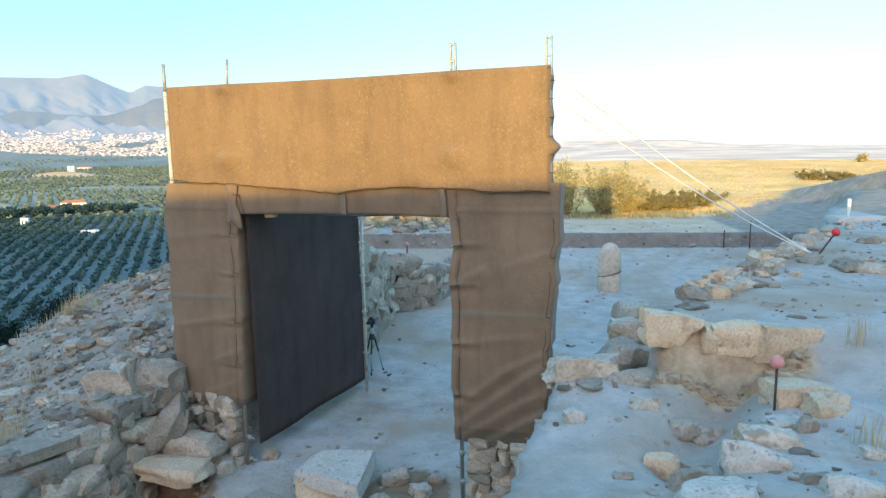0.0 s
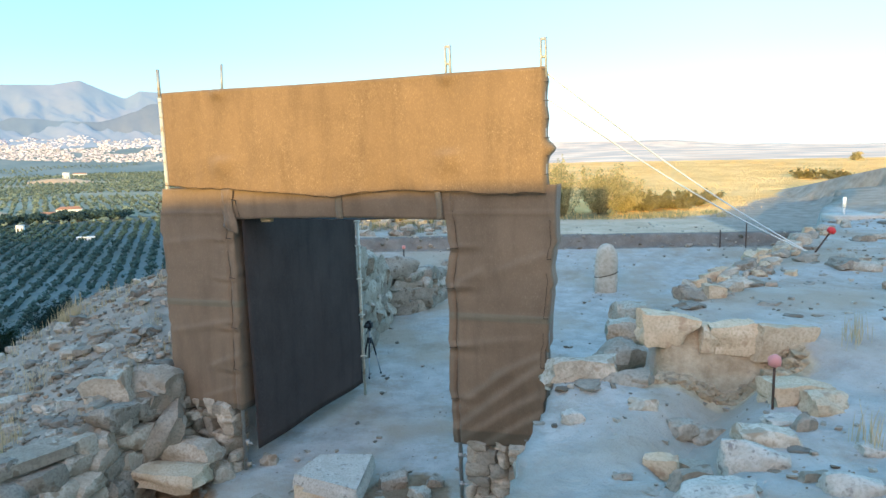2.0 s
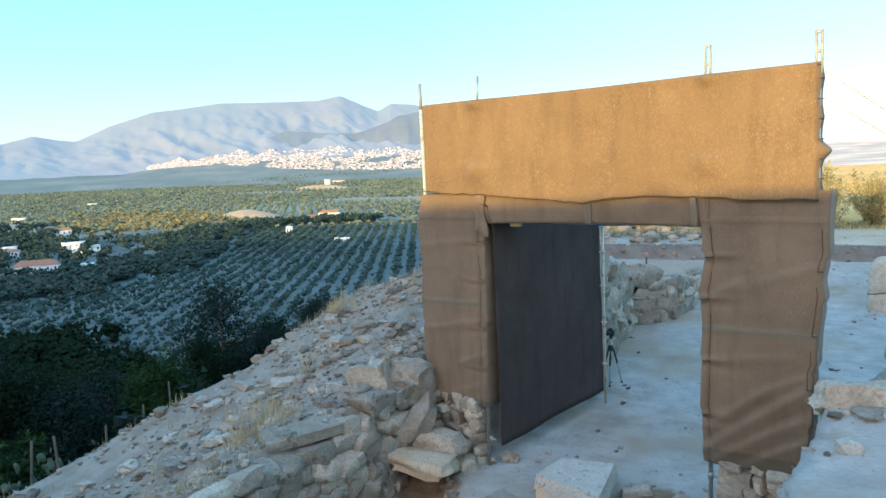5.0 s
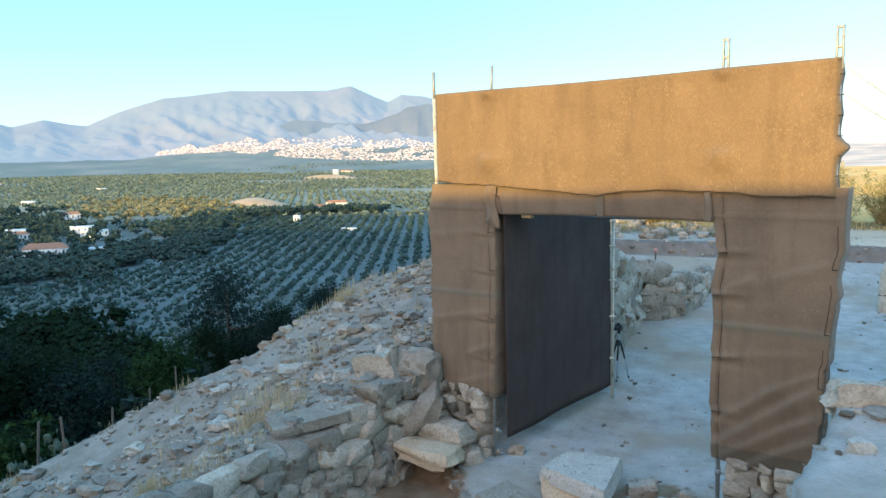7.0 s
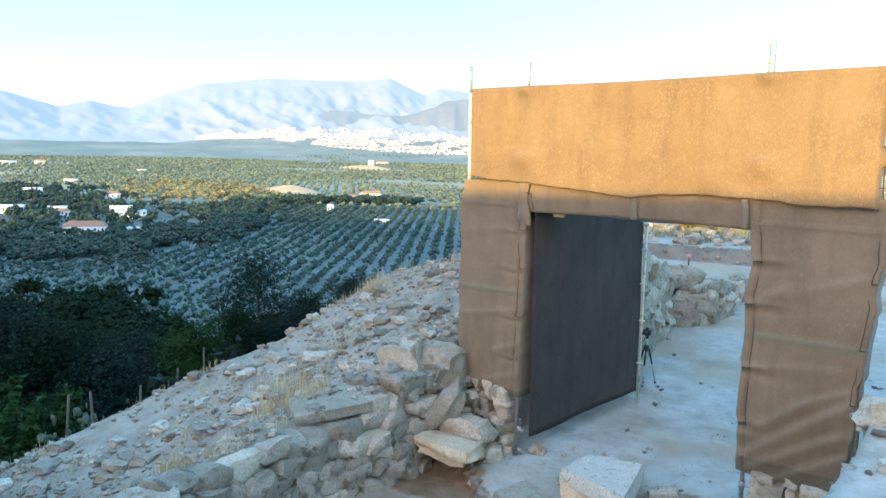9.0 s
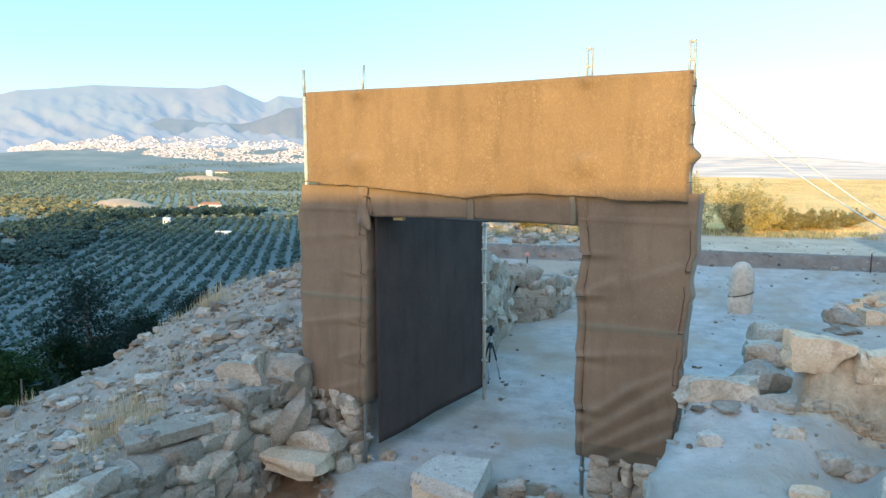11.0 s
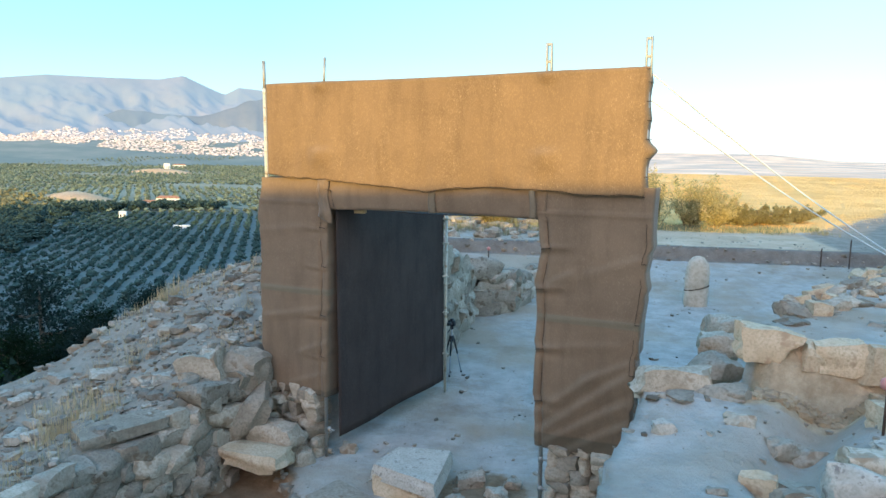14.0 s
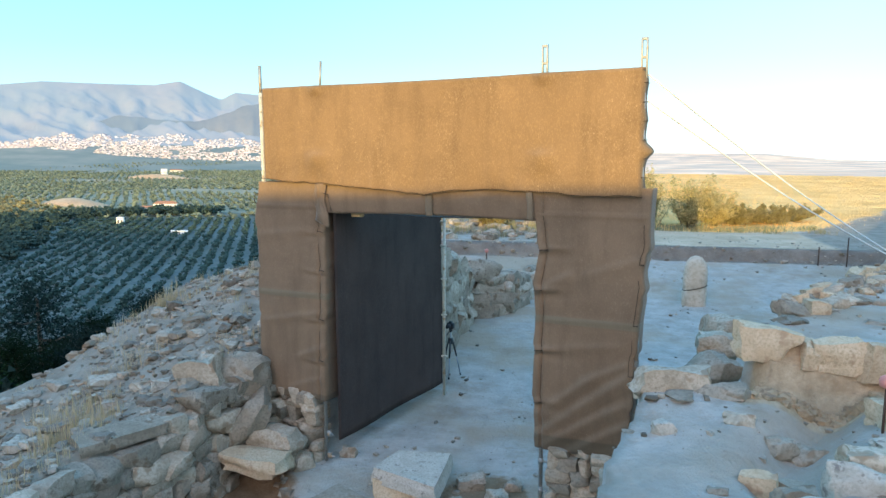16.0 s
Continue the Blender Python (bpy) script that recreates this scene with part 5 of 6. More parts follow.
# trees below the rim
LOW = [(-40, 36, 12.0, 3.2, 0), (-32, 27, 10.0, 2.6, 0), (-49.8, 69.4, 18.0, 4.8, 1), (-62, 74, 14.0, 3.6, 1), (-60, 66, 12.5, 3.2, 1), (-45, 72, 11.0, 3.4, 0), (-47, 80, 11.0, 3.0, 1), (-38, 71, 9.0, 3.0, 1), (-35, 73, 6.5, 2.8, 0), (-33, 77, 6.0, 2.8, 1), (-45, 65, 8.0, 2.8, 0), (-54, 68, 9.5, 3.0, 0),
       (-44, 35, 14.5, 3.4, 1), (-35, 27, 13.0, 3.0, 1), (-32, 24, 9.5, 2.8, 0), (-29, 24, 6.0, 2.2, 0), (-27, 21, 5.5, 2.2, 0), (-48, 42, 12.0, 3.4, 0), (-38, 30, 9.0, 3.0, 0), (-24, 19, 5.0, 2.4, 0), (-30, 28, 8.0, 2.8, 1)]
LOW2 = [(-33, 38, 6.5, 2.2, 0), (-43, 57, 8.5, 2.6, 0), (-40, 62, 6.5, 2.6, 1), (-31, 36, 6.0, 2.0, 0), (-50, 52, 11.0, 3.0, 1), (-57, 47, 12.0, 3.2, 1), (-28, 31, 5.0, 1.9, 0), (-64, 62, 13.0, 3.2, 1), (-58, 38, 13.0, 3.4, 0)]
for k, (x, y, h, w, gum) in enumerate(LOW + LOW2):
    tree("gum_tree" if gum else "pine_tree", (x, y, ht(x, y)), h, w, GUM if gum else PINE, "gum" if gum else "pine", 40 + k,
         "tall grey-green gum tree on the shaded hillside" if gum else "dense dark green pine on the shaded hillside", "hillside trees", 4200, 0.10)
cyp = tree("cypress_tree", (-36, 40, ht(-36, 40)), 5.0, 0.75, PINE, "cypress", 90, "narrow dark cypress in a hedge row", "cypress row", 600, 0.14)
for k in range(11):
    x, y = -37.2 - 0.9 * k * 0.9, 40.6 + 0.9 * k * 0.45
    copy_thing(cyp, pose(x, y, ht(x, y), 0, 0, k * 50) @ Matrix.Scale(0.85 + 0.07 * ((k * 7) % 5), 4))

# bushes beside the track
def bush(x, y, h, w, material, seed, label, count=500, leaf=0.05):
    g = np.random.default_rng(seed)
    ob = thing("bush", (x, y, ht(x, y)), label, "bush", "track-side bushes")
    stems, cs = [], []
    for k in range(16):
        a, rr = g.random() * math.tau, w * 0.5 * math.sqrt(g.random())
        tip = Vector((rr * math.cos(a) * 1.15, rr * math.sin(a), h * g.uniform(0.30, 1.0) ** (0.6 + 1.6 * rr / w)))
        stems.append(tube([(tip.x * 0.15, tip.y * 0.15, -0.05), (tip.x * 0.6, tip.y * 0.6, tip.z * 0.6), tip], 0.012, 5, 0.003))
        m = count // 16
        t = g.uniform(0.08, 1.05, (m, 1)) ** 0.8
        cs.append(np.array(tip)[None] * t + g.normal(0, 0.085 * min(h, 1.2) * g.uniform(0.5, 1.3), (m, 3)) * (0.5 + t) * 0.8)
    part("stems", join(*stems), BARK, ob)
    c = np.concatenate(cs)
    c[:, 2] = np.maximum(c[:, 2], 0.03)
    part("foliage", leaves(c, g.uniform(0.5, 1.4, len(c)) * leaf * 1.25, seed, 6), material, ob, "", False)


for k, (x, y, h, w, m, lab) in enumerate([(4.6, 28.2, 2.1, 2.0, BROOM, 0), (5.9, 28.4, 2.3, 2.2, BROOM, 0), (7.0, 29.0, 1.5, 1.8, BROOM, 0), (8.1, 29.6, 0.9, 2.2, SCRUB, 1), (9.3, 30.4, 0.75, 2.4, SCRUB, 1), (10.6, 31.2, 0.6, 2.2, SCRUB, 1), (3.4, 27.8, 1.2, 1.6, BROOM, 0), (17.5, 32.6, 0.35, 1.8, SCRUB, 1), (-1.5, 27.5, 0.8, 1.6, SCRUB, 1), (0.9, 28.0, 0.7, 1.5, SCRUB, 1), (2.2, 28.4, 0.8, 1.5, SCRUB, 1)]):
    bush(x, y, h, w, m, 200 + k, ("straggly yellow-green broom bush in the sun", "low dark scrub bush at the field edge")[lab], 2600, 0.024)
g = np.random.default_rng(31)
for k in range(9):
    x, y = 10 + 45 * g.random(), 36 + 36 * g.random()
    bush(x, y, g.uniform(0.5, 0.9), g.uniform(0.9, 1.8), SCRUB if k % 3 else BROOM, 240 + k, "low dry bush standing in the golden field", 160, 0.09)
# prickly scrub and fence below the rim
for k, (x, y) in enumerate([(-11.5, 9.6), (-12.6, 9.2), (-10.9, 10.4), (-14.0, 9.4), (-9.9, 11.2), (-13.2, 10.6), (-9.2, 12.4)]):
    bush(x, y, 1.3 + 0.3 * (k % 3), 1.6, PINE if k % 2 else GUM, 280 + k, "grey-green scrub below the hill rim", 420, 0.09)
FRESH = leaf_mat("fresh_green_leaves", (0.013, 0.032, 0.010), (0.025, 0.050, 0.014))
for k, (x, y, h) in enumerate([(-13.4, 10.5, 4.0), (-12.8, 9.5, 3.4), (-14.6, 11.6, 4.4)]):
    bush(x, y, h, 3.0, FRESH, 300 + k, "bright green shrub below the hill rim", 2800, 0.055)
tree("pine_tree", (-26, 30, ht(-26, 30)), 7.0, 2.4, FRESH, "pine", 330, "young bright green pine below the hill rim", "hillside trees", 3600, 0.10)
tree("pine_tree", (-28.5, 61, ht(-28.5, 61)), 3.6, 1.7, FRESH, "pine", 331, "young bright green pine below the hill rim", "hillside trees", 3600, 0.10)
for k, (x, y, z) in enumerate([(-10.63, 10.53, -0.70), (-11.5, 12.46, -0.95), (-10.39, 9.34, -0.35), (-10.79, 8.88, -0.36), (-12.2, 14.4, -1.1)]):
    b = ht(x, y)
    ob = thing("fence_post", pose(x, y, b, 3 * (k % 3) - 3, 4 * (k % 2), 0), "thin grey post of the hillside wire fence", "fence post", "hillside fence posts")
    part("post", tube([(0, 0, -0.2), (0, 0, z - b)], 0.022, 6), BARK, ob)
CACTUS = mat("cactus_pads", (0.045, 0.07, 0.04), (0.09, 0.12, 0.07), 3, 0.6, 0.3, 30)
g = np.random.default_rng(71)
for k, (x, y, top) in enumerate([(-10.85, 9.58, -0.8), (-11.4, 10.4, -1.1), (-11.6, 9.4, -1.2)]):
    b = ht(x, y)
    ob = thing("prickly_pear", (x, y, b), "clump of grey-green prickly pear pads below the rim", "cactus", "prickly pears")
    for m in range(64):
        s = g.uniform(0.045, 0.08)
        px, py, pz = g.normal(0, 0.5), g.normal(0, 0.5), g.uniform(0.1, top - b - 0.15)
        M = pose(px, py, pz, g.uniform(-35, 35), g.uniform(-35, 35), g.uniform(0, 180))
        ring = [(0, 0, -s * 1.3)] + [(s * q * math.cos(a * math.tau / 8), 0.016 * q * math.sin(a * math.tau / 8), zz * s) for q, zz in ((0.6, -0.9), (1.0, 0.1), (0.75, 0.9)) for a in range(8)] + [(0, 0, s * 1.25)]
        f = [(0, 1 + (a + 1) % 8, 1 + a) for a in range(8)] + [(1 + 8 * r0 + a, 1 + 8 * r0 + (a + 1) % 8, 9 + 8 * r0 + (a + 1) % 8, 9 + 8 * r0 + a) for r0 in range(2) for a in range(8)] + [(17 + a, 17 + (a + 1) % 8, 25) for a in range(8)]
        part("pad", ([M @ Vector(p) for p in ring], f), CACTUS, ob)

# ---- the valley ----
AZ0, AZ1 = radians(-62), radians(-6)


def groves(spacing_a, spacing_b, ang, r0, r1, keep, seed, jitter=0.9):
    g = np.random.default_rng(seed)
    n = int(r1 / min(spacing_a, spacing_b)) + 2
    i, j = np.meshgrid(np.arange(-n, n), np.arange(-n, n), indexing="ij")
    a, b = i.ravel() * spacing_a, j.ravel() * spacing_b
    ca, sa = math.cos(ang), math.sin(ang)
    x, y = a * ca - b * sa, a * sa + b * ca
    x, y = x + g.normal(0, jitter, len(x)), y + g.normal(0, jitter, len(x))
    rr, az = np.hypot(x, y), np.arctan2(x, y)
    ok = (rr > r0) & (rr < r1) & (az > AZ0) & (az < AZ1) & (g.random(len(x)) > 0.05) & keep(x, y)
    return np.stack([x[ok], y[ok]], -1)


VILLAGE = ((-510, 395), (-600, 560), (-760, 660), (-980, 760))
WOODS = ((-430, 370), (-415, 470), (-440, 560), (-520, 690), (-560, 800), (-480, 880), (-400, 900))

BARE = (((-1060, 1842), (-866, 1840)), ((-703, 1018), (-582, 946)))   # bare tan ground among the groves
SLOPE_WOODS = ((-300, 250), (-235, 215), (-190, 180), (-150, 185), (-120, 215))


def near_line(x, y, pts):
    d = np.full(np.shape(x), 1e9)
    for (x0, y0), (x1, y1) in zip(pts, pts[1:]):
        t = np.clip(((x - x0) * (x1 - x0) + (y - y0) * (y1 - y0)) / ((x1 - x0) ** 2 + (y1 - y0) ** 2), 0, 1)
        d = np.minimum(d, np.hypot(x - x0 - t * (x1 - x0), y - y0 - t * (y1 - y0)))
    return d


def free(x, y):
    return (near_line(x, y, VILLAGE) > 95) & (near_line(x, y, WOODS) > 42) & (near_line(x, y, SLOPE_WOODS) > 24) & (near_line(x, y, ((-495, 905), (-495, 960))) > 28) & (near_line(x, y, BARE[0]) > 38) & (near_line(x, y, BARE[1]) > 24)


def tree_cloud(name, pts, size, per, material, seed, label, category, squash=0.75, z=None):
    g = np.random.default_rng(seed)
    n = len(pts)
    s = size * g.uniform(0.75, 1.2, n)
    z = height(pts[:, 0], pts[:, 1]) if z is None else z
    c = np.repeat(np.column_stack([pts, z + 0.52 * s]), per, 0) + g.normal(0, 1, (n * per, 3)) * np.repeat(s, per)[:, None] * np.array((0.26, 0.26, 0.15))
    return tagged(new(name, mesh_from(name, *clumps(c, np.repeat(s, per) * g.uniform(0.20, 0.36, n * per) * (9 / per) ** 0.33, seed, squash), material, False)), label, category, kind="stuff")


A = radians(20)
near = groves(10.8, 7.8, A, 190, 940, lambda x, y: free(x, y) & (y < 900 + 0.2 * x) & (x < -70), 1, 0.35)
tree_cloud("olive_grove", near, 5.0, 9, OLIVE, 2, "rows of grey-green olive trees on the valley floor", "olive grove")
cell = lambda x, y, k: np.floor(4 * vnoise(x * 0.0022, y * 0.0022, 91)).astype(int) == k
parts_far = [groves(14, 10, A + (0.5, -0.35, 0.15, 0.9)[k], 850, 2750, lambda x, y, k=k: free(x, y) & (y >= 900 + 0.2 * x) & cell(x, y, k) & (vnoise(x * 0.003, y * 0.003, 95) > 0.08), 20 + k) for k in range(4)]
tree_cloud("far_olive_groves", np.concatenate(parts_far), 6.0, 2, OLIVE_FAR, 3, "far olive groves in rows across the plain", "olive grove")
g = np.random.default_rng(51)


def along(pts, n, wide):
    k = g.integers(0, len(pts) - 1, n)
    t = g.random((n, 1))
    P = np.array(pts, float)
    return P[k] * (1 - t) + P[k + 1] * t + g.normal(0, wide, (n, 2))


tree_cloud("valley_woods", np.concatenate([along(WOODS, 420, 20), along(VILLAGE, 280, 45), along(((-430, 370), (-520, 330), (-700, 330)), 200, 22)]), 10.0, 55, WOOD, 4, "dark belts of trees round the valley houses", "woods", 0.9)
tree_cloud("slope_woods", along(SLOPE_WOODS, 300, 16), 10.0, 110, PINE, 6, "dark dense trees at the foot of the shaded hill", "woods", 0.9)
tree_cloud("valley_scrub", along(((-620, 800), (-760, 860), (-900, 1000), (-640, 900)), 420, 45), 8.0, 8, SCRUB, 5, "sunlit brownish scrub in the valley", "scrub", 0.8)

TAN = mat("bare_tan_earth", (0.52, 0.34, 0.20), (0.64, 0.45, 0.28), 0.03, 0.95, 0.3, 0.4, coords="World")
for (x0, y0), (x1, y1) in BARE:
    n, m, wide = 28, 9, 42 if x0 < -700 else 16
    v = []
    for i in range(n + 1):
        for j in range(m + 1):
            t, q = i / n, 2 * j / m - 1
            away = math.hypot(x1 - x0, y1 - y0)
            edge = math.sin(math.pi * t) ** 0.5 * (1 + 0.5 * noise.noise(Vector((t * 6, x0, q))))
            x = x0 + (x1 - x0) * t - (y1 - y0) / away * q * wide * edge
            y = y0 + (y1 - y0) * t + (x1 - x0) / away * q * wide * edge
            v.append((x, y, ht(x, y) + 0.5 + (11.0 if wide > 20 else 5.0) * (1 - q * q) * math.sin(math.pi * t)))
    tagged(new("bare_field", mesh_from("bare_field", v, grid_faces(n + 1, m + 1).tolist(), TAN)), "bare tan rise of earth among the olive groves", "field", kind="structure")

# ---- houses ----
ROOF_M = mat("roof_tiles", (0.36, 0.17, 0.10), (0.46, 0.24, 0.15), 0.6, 0.9, 0.3, 4)
WALLW = mat("whitewash", (0.74, 0.73, 0.70), (0.80, 0.79, 0.76), 0.3, 0.9, 0.05, 3)
PANE = plain("dark_pane", (0.03, 0.035, 0.045), 0.15)


def house(x, y, w, d, h, turn, label, flat=False, group="valley houses"):
    ob = thing("house", (x, y, ht(x, y)), label, "house", group, turn=turn)
    part("wall", block(-w / 2, w / 2, -d / 2, d / 2, -2, h, 0.05), WALLW, ob)
    if flat:
        part("roof", block(-w / 2 - 0.2, w / 2 + 0.2, -d / 2 - 0.2, d / 2 + 0.2, h, h + 0.5, 0.05), WALLW, ob)
    else:
        e, r = 0.5, d * 0.28
        v = [(-w / 2 - e, -d / 2 - e, h), (w / 2 + e, -d / 2 - e, h), (w / 2 + e, d / 2 + e, h), (-w / 2 - e, d / 2 + e, h), (-w / 2 + d * 0.35, 0, h + r), (w / 2 - d * 0.35, 0, h + r)]
        part("roof", (v, [(0, 1, 5, 4), (2, 3, 4, 5), (1, 2, 5), (3, 0, 4), (3, 2, 1, 0)]), ROOF_M, ob, "hipped clay tile roof", False)
    for k in range(max(2, int(w // 5))):
        u = -w / 2 + w * (k + 0.5) / max(2, int(w // 5))
        part("window", block(u - 0.7, u + 0.7, -d / 2 - 0.06, -d / 2 + 0.1, h * 0.35, h * 0.75, 0), PANE, ob)
    part("door", block(-0.6, 0.6, -d / 2 - 0.08, -d / 2 + 0.1, 0, 2.2, 0), BARK, ob)
    return ob


HOUSES = [(-435, 746, 7, 7, 9, 20, 1), (-492, 904, 24, 10, 6, 25, 0), (-489, 952, 30, 12, 8, 20, 0), (-963, 1874, 15, 13, 24, 20, 1), (-683, 530, 30, 12, 8, 40, 1), (-647, 558, 18, 11, 7, 45, 1), (-599, 595, 22, 12, 8, 45, 1), (-574, 585, 26, 10, 6, 50, 1), (-473, 485, 20, 10, 5, 45, 1), (-512, 468, 34, 15, 6, 42, 0), (-743, 721, 24, 10, 7, 45, 0), (-858, 704, 22, 12, 8, 45, 1)]
HOUSES2 = [(-341, 690, 16, 6, 3, 20, 1), (-1206, 1258, 22, 10, 6, 40, 1), (-1005, 895, 20, 12, 7, 40, 1), (-1139, 2300, 40, 12, 8, 20, 0), (-2131, 2241, 50, 14, 9, 40, 1), (-1949, 2448, 40, 16, 12, 40, 1), (-2050, 2560, 40, 16, 14, 40, 1), (-1870, 2251, 40, 14, 9, 40, 1), (-1800, 2420, 44, 16, 12, 40, 1), (-1980, 2380, 36, 14, 10, 40, 0), (-1681, 1314, 36, 14, 8, 50, 1), (-1640, 1370, 26, 14, 9, 50, 0), (-552, 560, 16, 9, 5, 45, 1), (-620, 540, 14, 9, 6, 45, 0)]
for k, (x, y, w, d, h, turn, flat) in enumerate(HOUSES + HOUSES2):
    house(x, y, w, d, h, turn, "white flat-roofed house among valley trees" if flat else "white house with a red tiled hip roof in the valley", bool(flat))

# ---- mountains and the town at their foot ----
RIDGE_AZ = (-80, -60, -52, -48.9, -47.0, -45.4, -44.4, -42.2, -39.3, -37.8, -34.7, -30.8, -27.6, -25.9, -24.1, -23.1, -22.1, -20.4, -15, -8, 0, 8.7, 16.9, 20.8, 30, 45, 80)
RIDGE_EL = (3.4, 3.2, 2.5, 1.65, 2.15, 1.83, 1.73, 2.74, 3.68, 3.82, 4.25, 4.26, 4.31, 4.64, 3.82, 3.42, 3.96, 3.83, 2.3, 0.7, 0.1, -0.1, -0.08, -0.4, -0.55, -0.4, 0.3)


def far_height(az, r):
    """az in degrees, r metres from the camera. The crest is the skyline; spurs and gullies run down from it."""
    top = np.interp(az, RIDGE_AZ, RIDGE_EL)
    base = PLAIN + 36 * sstep(np.radians(az), -0.1, 0.25) - 6 + 9 * sstep(az, -3, 2)
    rising = 130 * np.clip((top - 0.4) / 3.0, 0.05, 1.0) * sstep(az, -44, -33) + 70 * sstep(az, -33, -44)
    z = base + rising * sstep(r, 2500, 4000)
    v = np.clip((r - 3500) / 800, 0, 1)
    foot_el = np.degrees(np.arctan2(z - 4.2, r))
    spur = 0.5 - 2.2 * np.abs(fbm(az * 0.42 + 3 * v, v * 1.3 + 0.4, 4, 17)) + 1.3 * fbm(az * 0.9, v * 3.0, 5, 7, 0.6)
    el = foot_el + (top - foot_el) * np.clip(v**1.7 + 0.9 * spur * v * (1 - v), 0, 1)
    hill = 4.2 + r * np.tan(np.radians(el))
    return np.where(r > 3500, np.where(r > 4300, hill - 500 * sstep(r, 4320, 4700), hill), z)


az = np.linspace(-80, 80, 700)
rr = np.concatenate([np.linspace(1300, 2400, 12), np.linspace(2450, 3300, 14), np.linspace(3350, 4300, 90), [4330, 4500, 4700]])
AZ, RR = np.meshgrid(az, rr, indexing="ij")
MZ = far_height(AZ, RR)
# aerial haze over range and plain is put in as bluish emission
MOUNT = mat("far_mountain_haze_glow", (0.12, 0.115, 0.12), (0.20, 0.175, 0.17), 0.004, 1.0, 0.0, 0.02, coords="World", big=((0.14, 0.15, 0.15), 0.0015))
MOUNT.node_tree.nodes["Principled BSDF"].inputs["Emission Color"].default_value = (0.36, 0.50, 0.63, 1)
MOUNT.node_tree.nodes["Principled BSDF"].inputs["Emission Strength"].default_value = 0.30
FOOT = mat("haze_glow_plain", (0.13, 0.14, 0.11), (0.21, 0.19, 0.15), 0.007, 1.0, 0.0, 0.02, coords="World", big=((0.10, 0.12, 0.10), 0.0045))
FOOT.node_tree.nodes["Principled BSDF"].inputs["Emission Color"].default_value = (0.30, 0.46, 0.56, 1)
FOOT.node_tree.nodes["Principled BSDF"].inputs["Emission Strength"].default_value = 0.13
# tan plain glows in its own colour, standing in for sunlit haze
HAZY = mat("haze_glow_tan_plain", (0.56, 0.38, 0.26), (0.78, 0.58, 0.42), 0.006, 1.0, 0.0, 0.02, coords="World", big=((0.42, 0.33, 0.27), 0.0045))
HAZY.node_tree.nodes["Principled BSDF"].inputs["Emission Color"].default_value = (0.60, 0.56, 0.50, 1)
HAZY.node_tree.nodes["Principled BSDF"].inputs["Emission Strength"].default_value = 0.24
hz = HAZY.node_tree.nodes["Principled BSDF"]
HAZY.node_tree.links.new(hz.inputs["Base Color"].links[0].from_socket, hz.inputs["Emission Color"])
mf = grid_faces(len(az), len(rr))
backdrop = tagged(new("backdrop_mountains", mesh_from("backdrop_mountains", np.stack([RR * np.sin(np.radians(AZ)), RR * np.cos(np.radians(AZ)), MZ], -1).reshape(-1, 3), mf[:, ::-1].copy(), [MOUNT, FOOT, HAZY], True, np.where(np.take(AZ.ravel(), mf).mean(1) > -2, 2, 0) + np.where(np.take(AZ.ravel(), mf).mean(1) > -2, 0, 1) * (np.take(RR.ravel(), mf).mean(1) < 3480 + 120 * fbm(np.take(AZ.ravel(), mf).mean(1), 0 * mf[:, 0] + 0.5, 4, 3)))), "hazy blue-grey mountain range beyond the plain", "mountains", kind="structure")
# darker foothills in front of the range, above the town; haze is blue emission
FRONT_AZ, FRONT_EL = (-33.5, -32, -30, -27.5, -25, -23.2, -21.6, -20, -17, -12, -8), (0.1, 1.5, 2.2, 1.9, 1.75, 2.25, 3.0, 3.3, 2.4, 1.2, 0.0)
faz, frr = np.linspace(-33.5, -8, 200), np.linspace(3640, 3800, 14)
FA, FR = np.meshgrid(faz, frr, indexing="ij")
fv = (FR - 3640) / 160
fel = np.interp(FA, FRONT_AZ, FRONT_EL) * (1 + 0.10 * fbm(FA * 1.3, FA * 0, 4, 33)) * np.clip(fv**0.8 + 0.4 * fbm(FA * 1.1, fv * 2, 4, 35) * fv * (1 - fv) * 4, 0, 1) - 1.2 * (1 - fv)
FZ = 4.2 + FR * np.tan(np.radians(fel))
HILLS = mat("haze_glow_foothill", (0.07, 0.08, 0.09), (0.11, 0.11, 0.11), 0.006, 1.0, 0.0, 0.03, coords="World", big=((0.10, 0.12, 0.13), 0.003))
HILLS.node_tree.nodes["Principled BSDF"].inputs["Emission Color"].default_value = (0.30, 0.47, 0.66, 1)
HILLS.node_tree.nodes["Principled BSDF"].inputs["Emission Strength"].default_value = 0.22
tagged(new("backdrop_foothills", mesh_from("backdrop_foothills", np.stack([FR * np.sin(np.radians(FA)), FR * np.cos(np.radians(FA)), FZ], -1).reshape(-1, 3), grid_faces(len(faz), len(frr))[:, ::-1].copy(), HILLS)), "dark foothills below the mountain range, blue haze put in as glow", "hills", kind="structure")
g = np.random.default_rng(61)
n = 6800
ta = -13 - 27 * g.random(n) ** 0.9
lo_r = np.interp(ta, (-40, -36, -30, -25, -13), (3520, 3420, 3150, 3040, 3020))
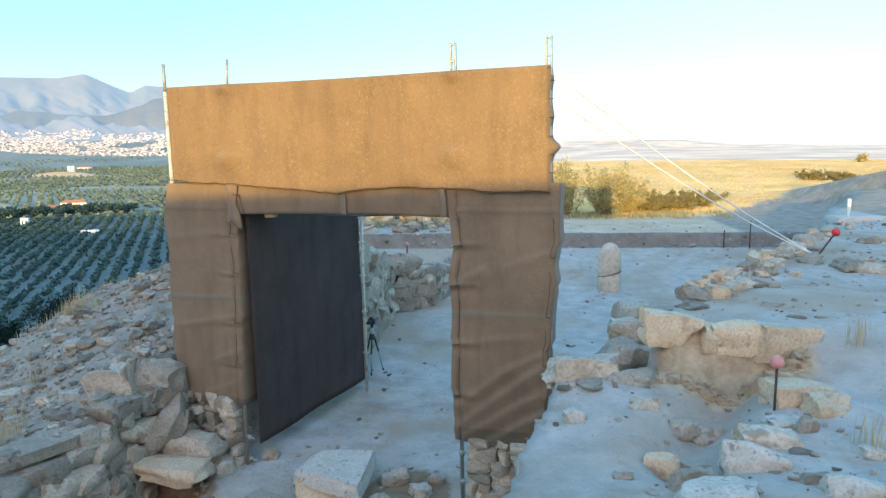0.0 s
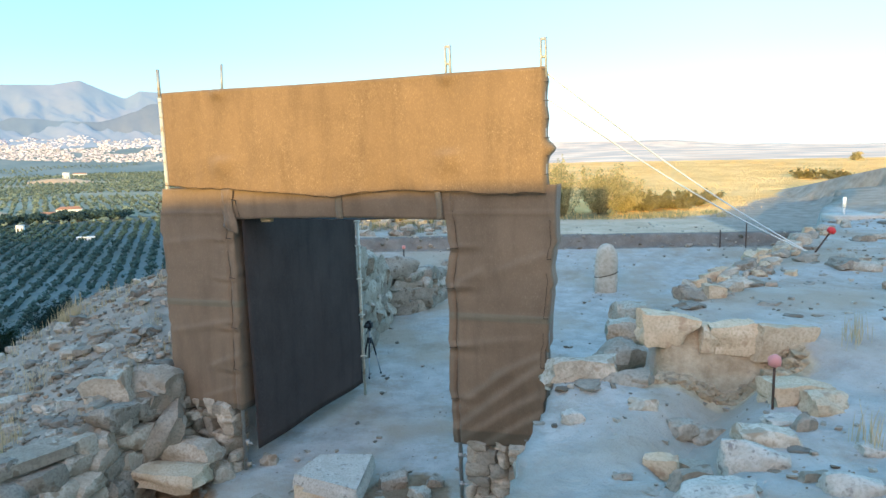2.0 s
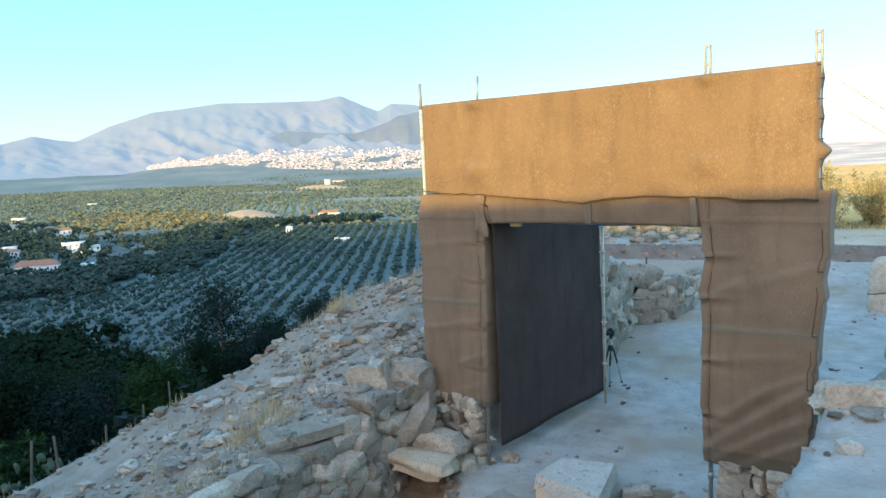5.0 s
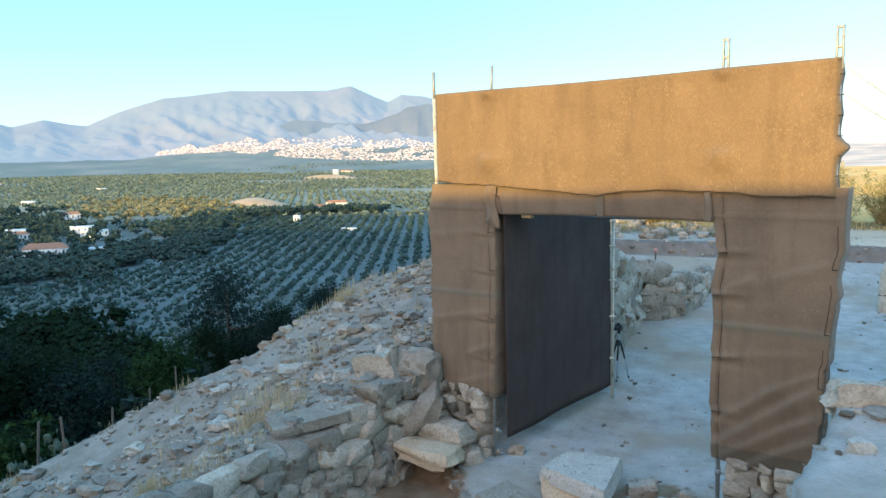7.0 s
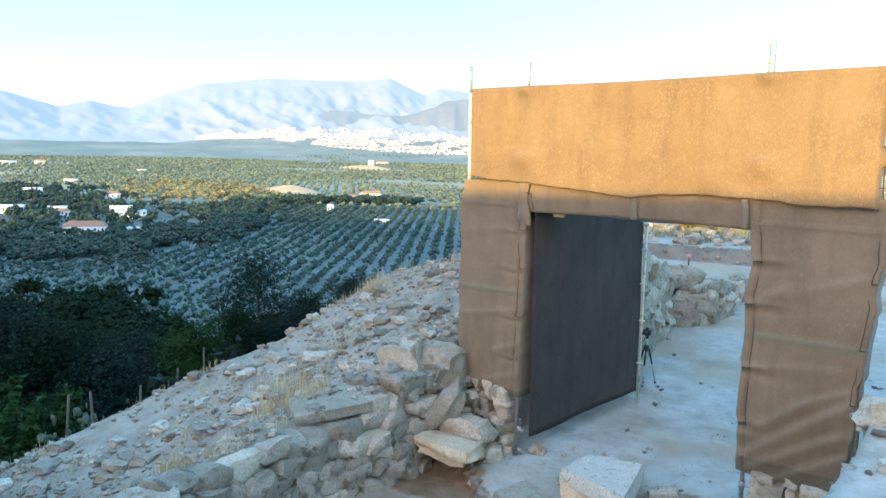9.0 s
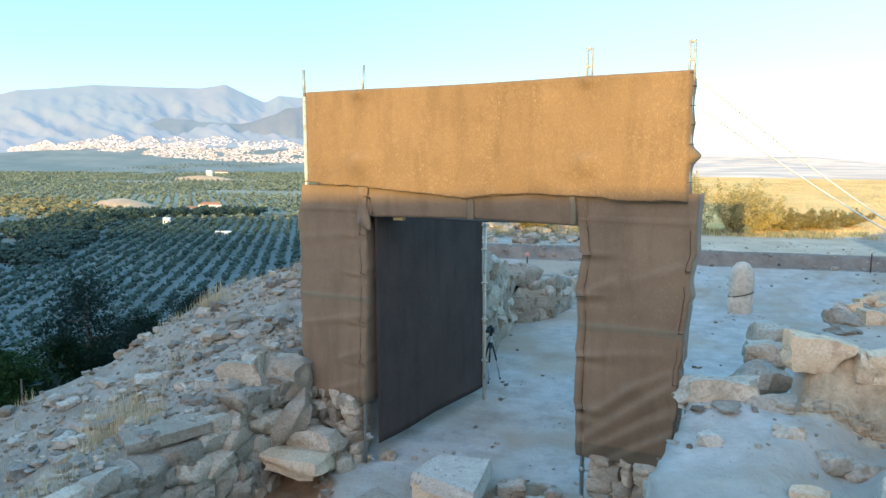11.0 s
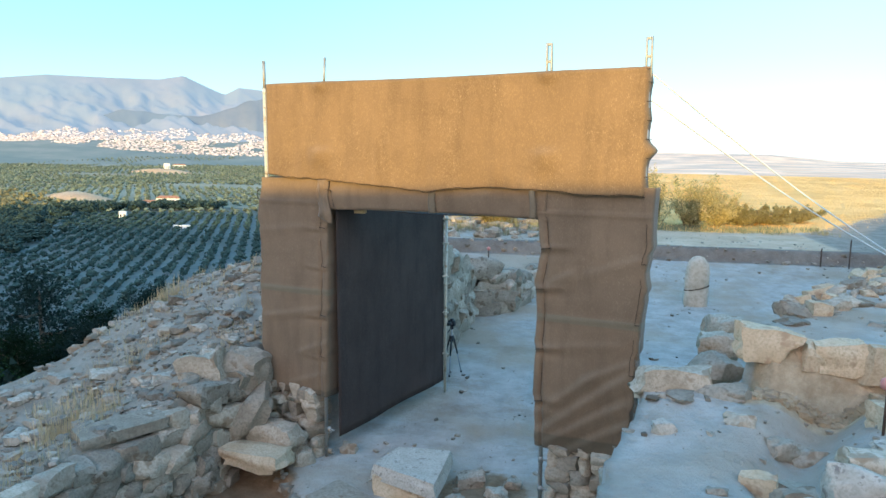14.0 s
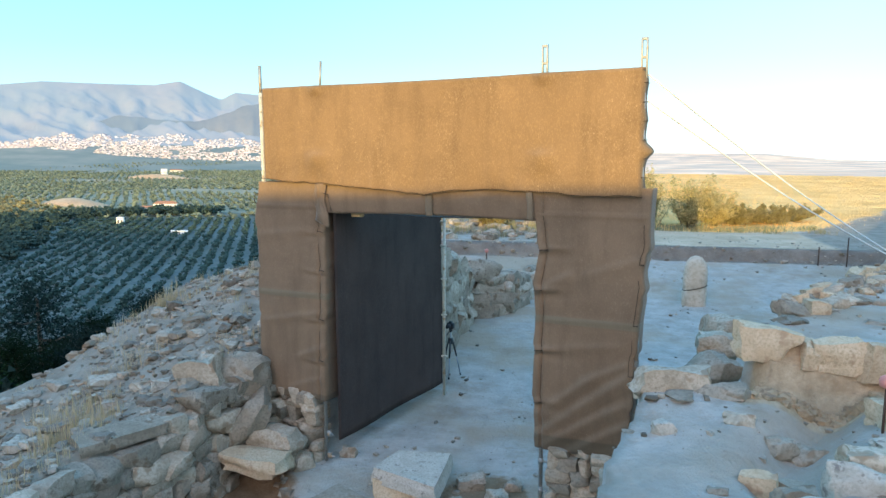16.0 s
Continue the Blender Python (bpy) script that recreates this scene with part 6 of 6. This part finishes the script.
hi_r = np.interp(ta, (-40, -36, -30, -25, -13), (3600, 3620, 3650, 3640, 3560))
tr = lo_r + (hi_r - lo_r) * g.random(n)
keep = vnoise(ta * 1.1, tr * 0.01, 8) > 0.25
ta, tr = ta[keep], tr[keep]
tz = far_height(ta, tr)
n = len(ta)
box = np.array(((-1, -1, 0), (1, -1, 0), (1, 1, 0), (-1, 1, 0), (-1, -1, 1), (1, -1, 1), (1, 1, 1), (-1, 1, 1)), float)
bf = np.array(((0, 1, 5, 4), (1, 2, 6, 5), (2, 3, 7, 6), (3, 0, 4, 7), (4, 5, 6, 7)))
sz = np.stack([g.uniform(2.5, 5, n), g.uniform(2.5, 5, n), g.uniform(2.5, 7.5, n)], -1)
a = np.radians(ta) * -1 + g.normal(0, 0.3, n)
B = box[None] * sz[:, None]
X = B[..., 0] * np.cos(a)[:, None] - B[..., 1] * np.sin(a)[:, None] + (tr * np.sin(np.radians(ta)))[:, None]
Y = B[..., 0] * np.sin(a)[:, None] + B[..., 1] * np.cos(a)[:, None] + (tr * np.cos(np.radians(ta)))[:, None]
Z = B[..., 2] * 1.0 + (tz - 3)[:, None]
TOWN = leaf_mat("pale_town_walls", (0.44, 0.39, 0.41), (0.64, 0.60, 0.62))
tagged(new("town", mesh_from("town", np.stack([X, Y, Z], -1).reshape(-1, 3), (bf[None] + (np.arange(n) * 8)[:, None, None]).reshape(-1, 4), TOWN, False)), "white town of close-set blocks below the mountains", "town", kind="stuff")
# groves on the rising plain below the town
fp = groves(17, 12, A + 0.3, 2150, 3500, lambda x, y: vnoise(x * 0.004, y * 0.004, 97) > 0.30, 29, 2.2)
fa, fr = np.degrees(np.arctan2(fp[:, 0], fp[:, 1])), np.hypot(fp[:, 0], fp[:, 1])
clear = fr < np.interp(fa, (-62, -40, -36, -30, -25, -13), (2300, 2450, 2750, 2950, 2980, 2980))
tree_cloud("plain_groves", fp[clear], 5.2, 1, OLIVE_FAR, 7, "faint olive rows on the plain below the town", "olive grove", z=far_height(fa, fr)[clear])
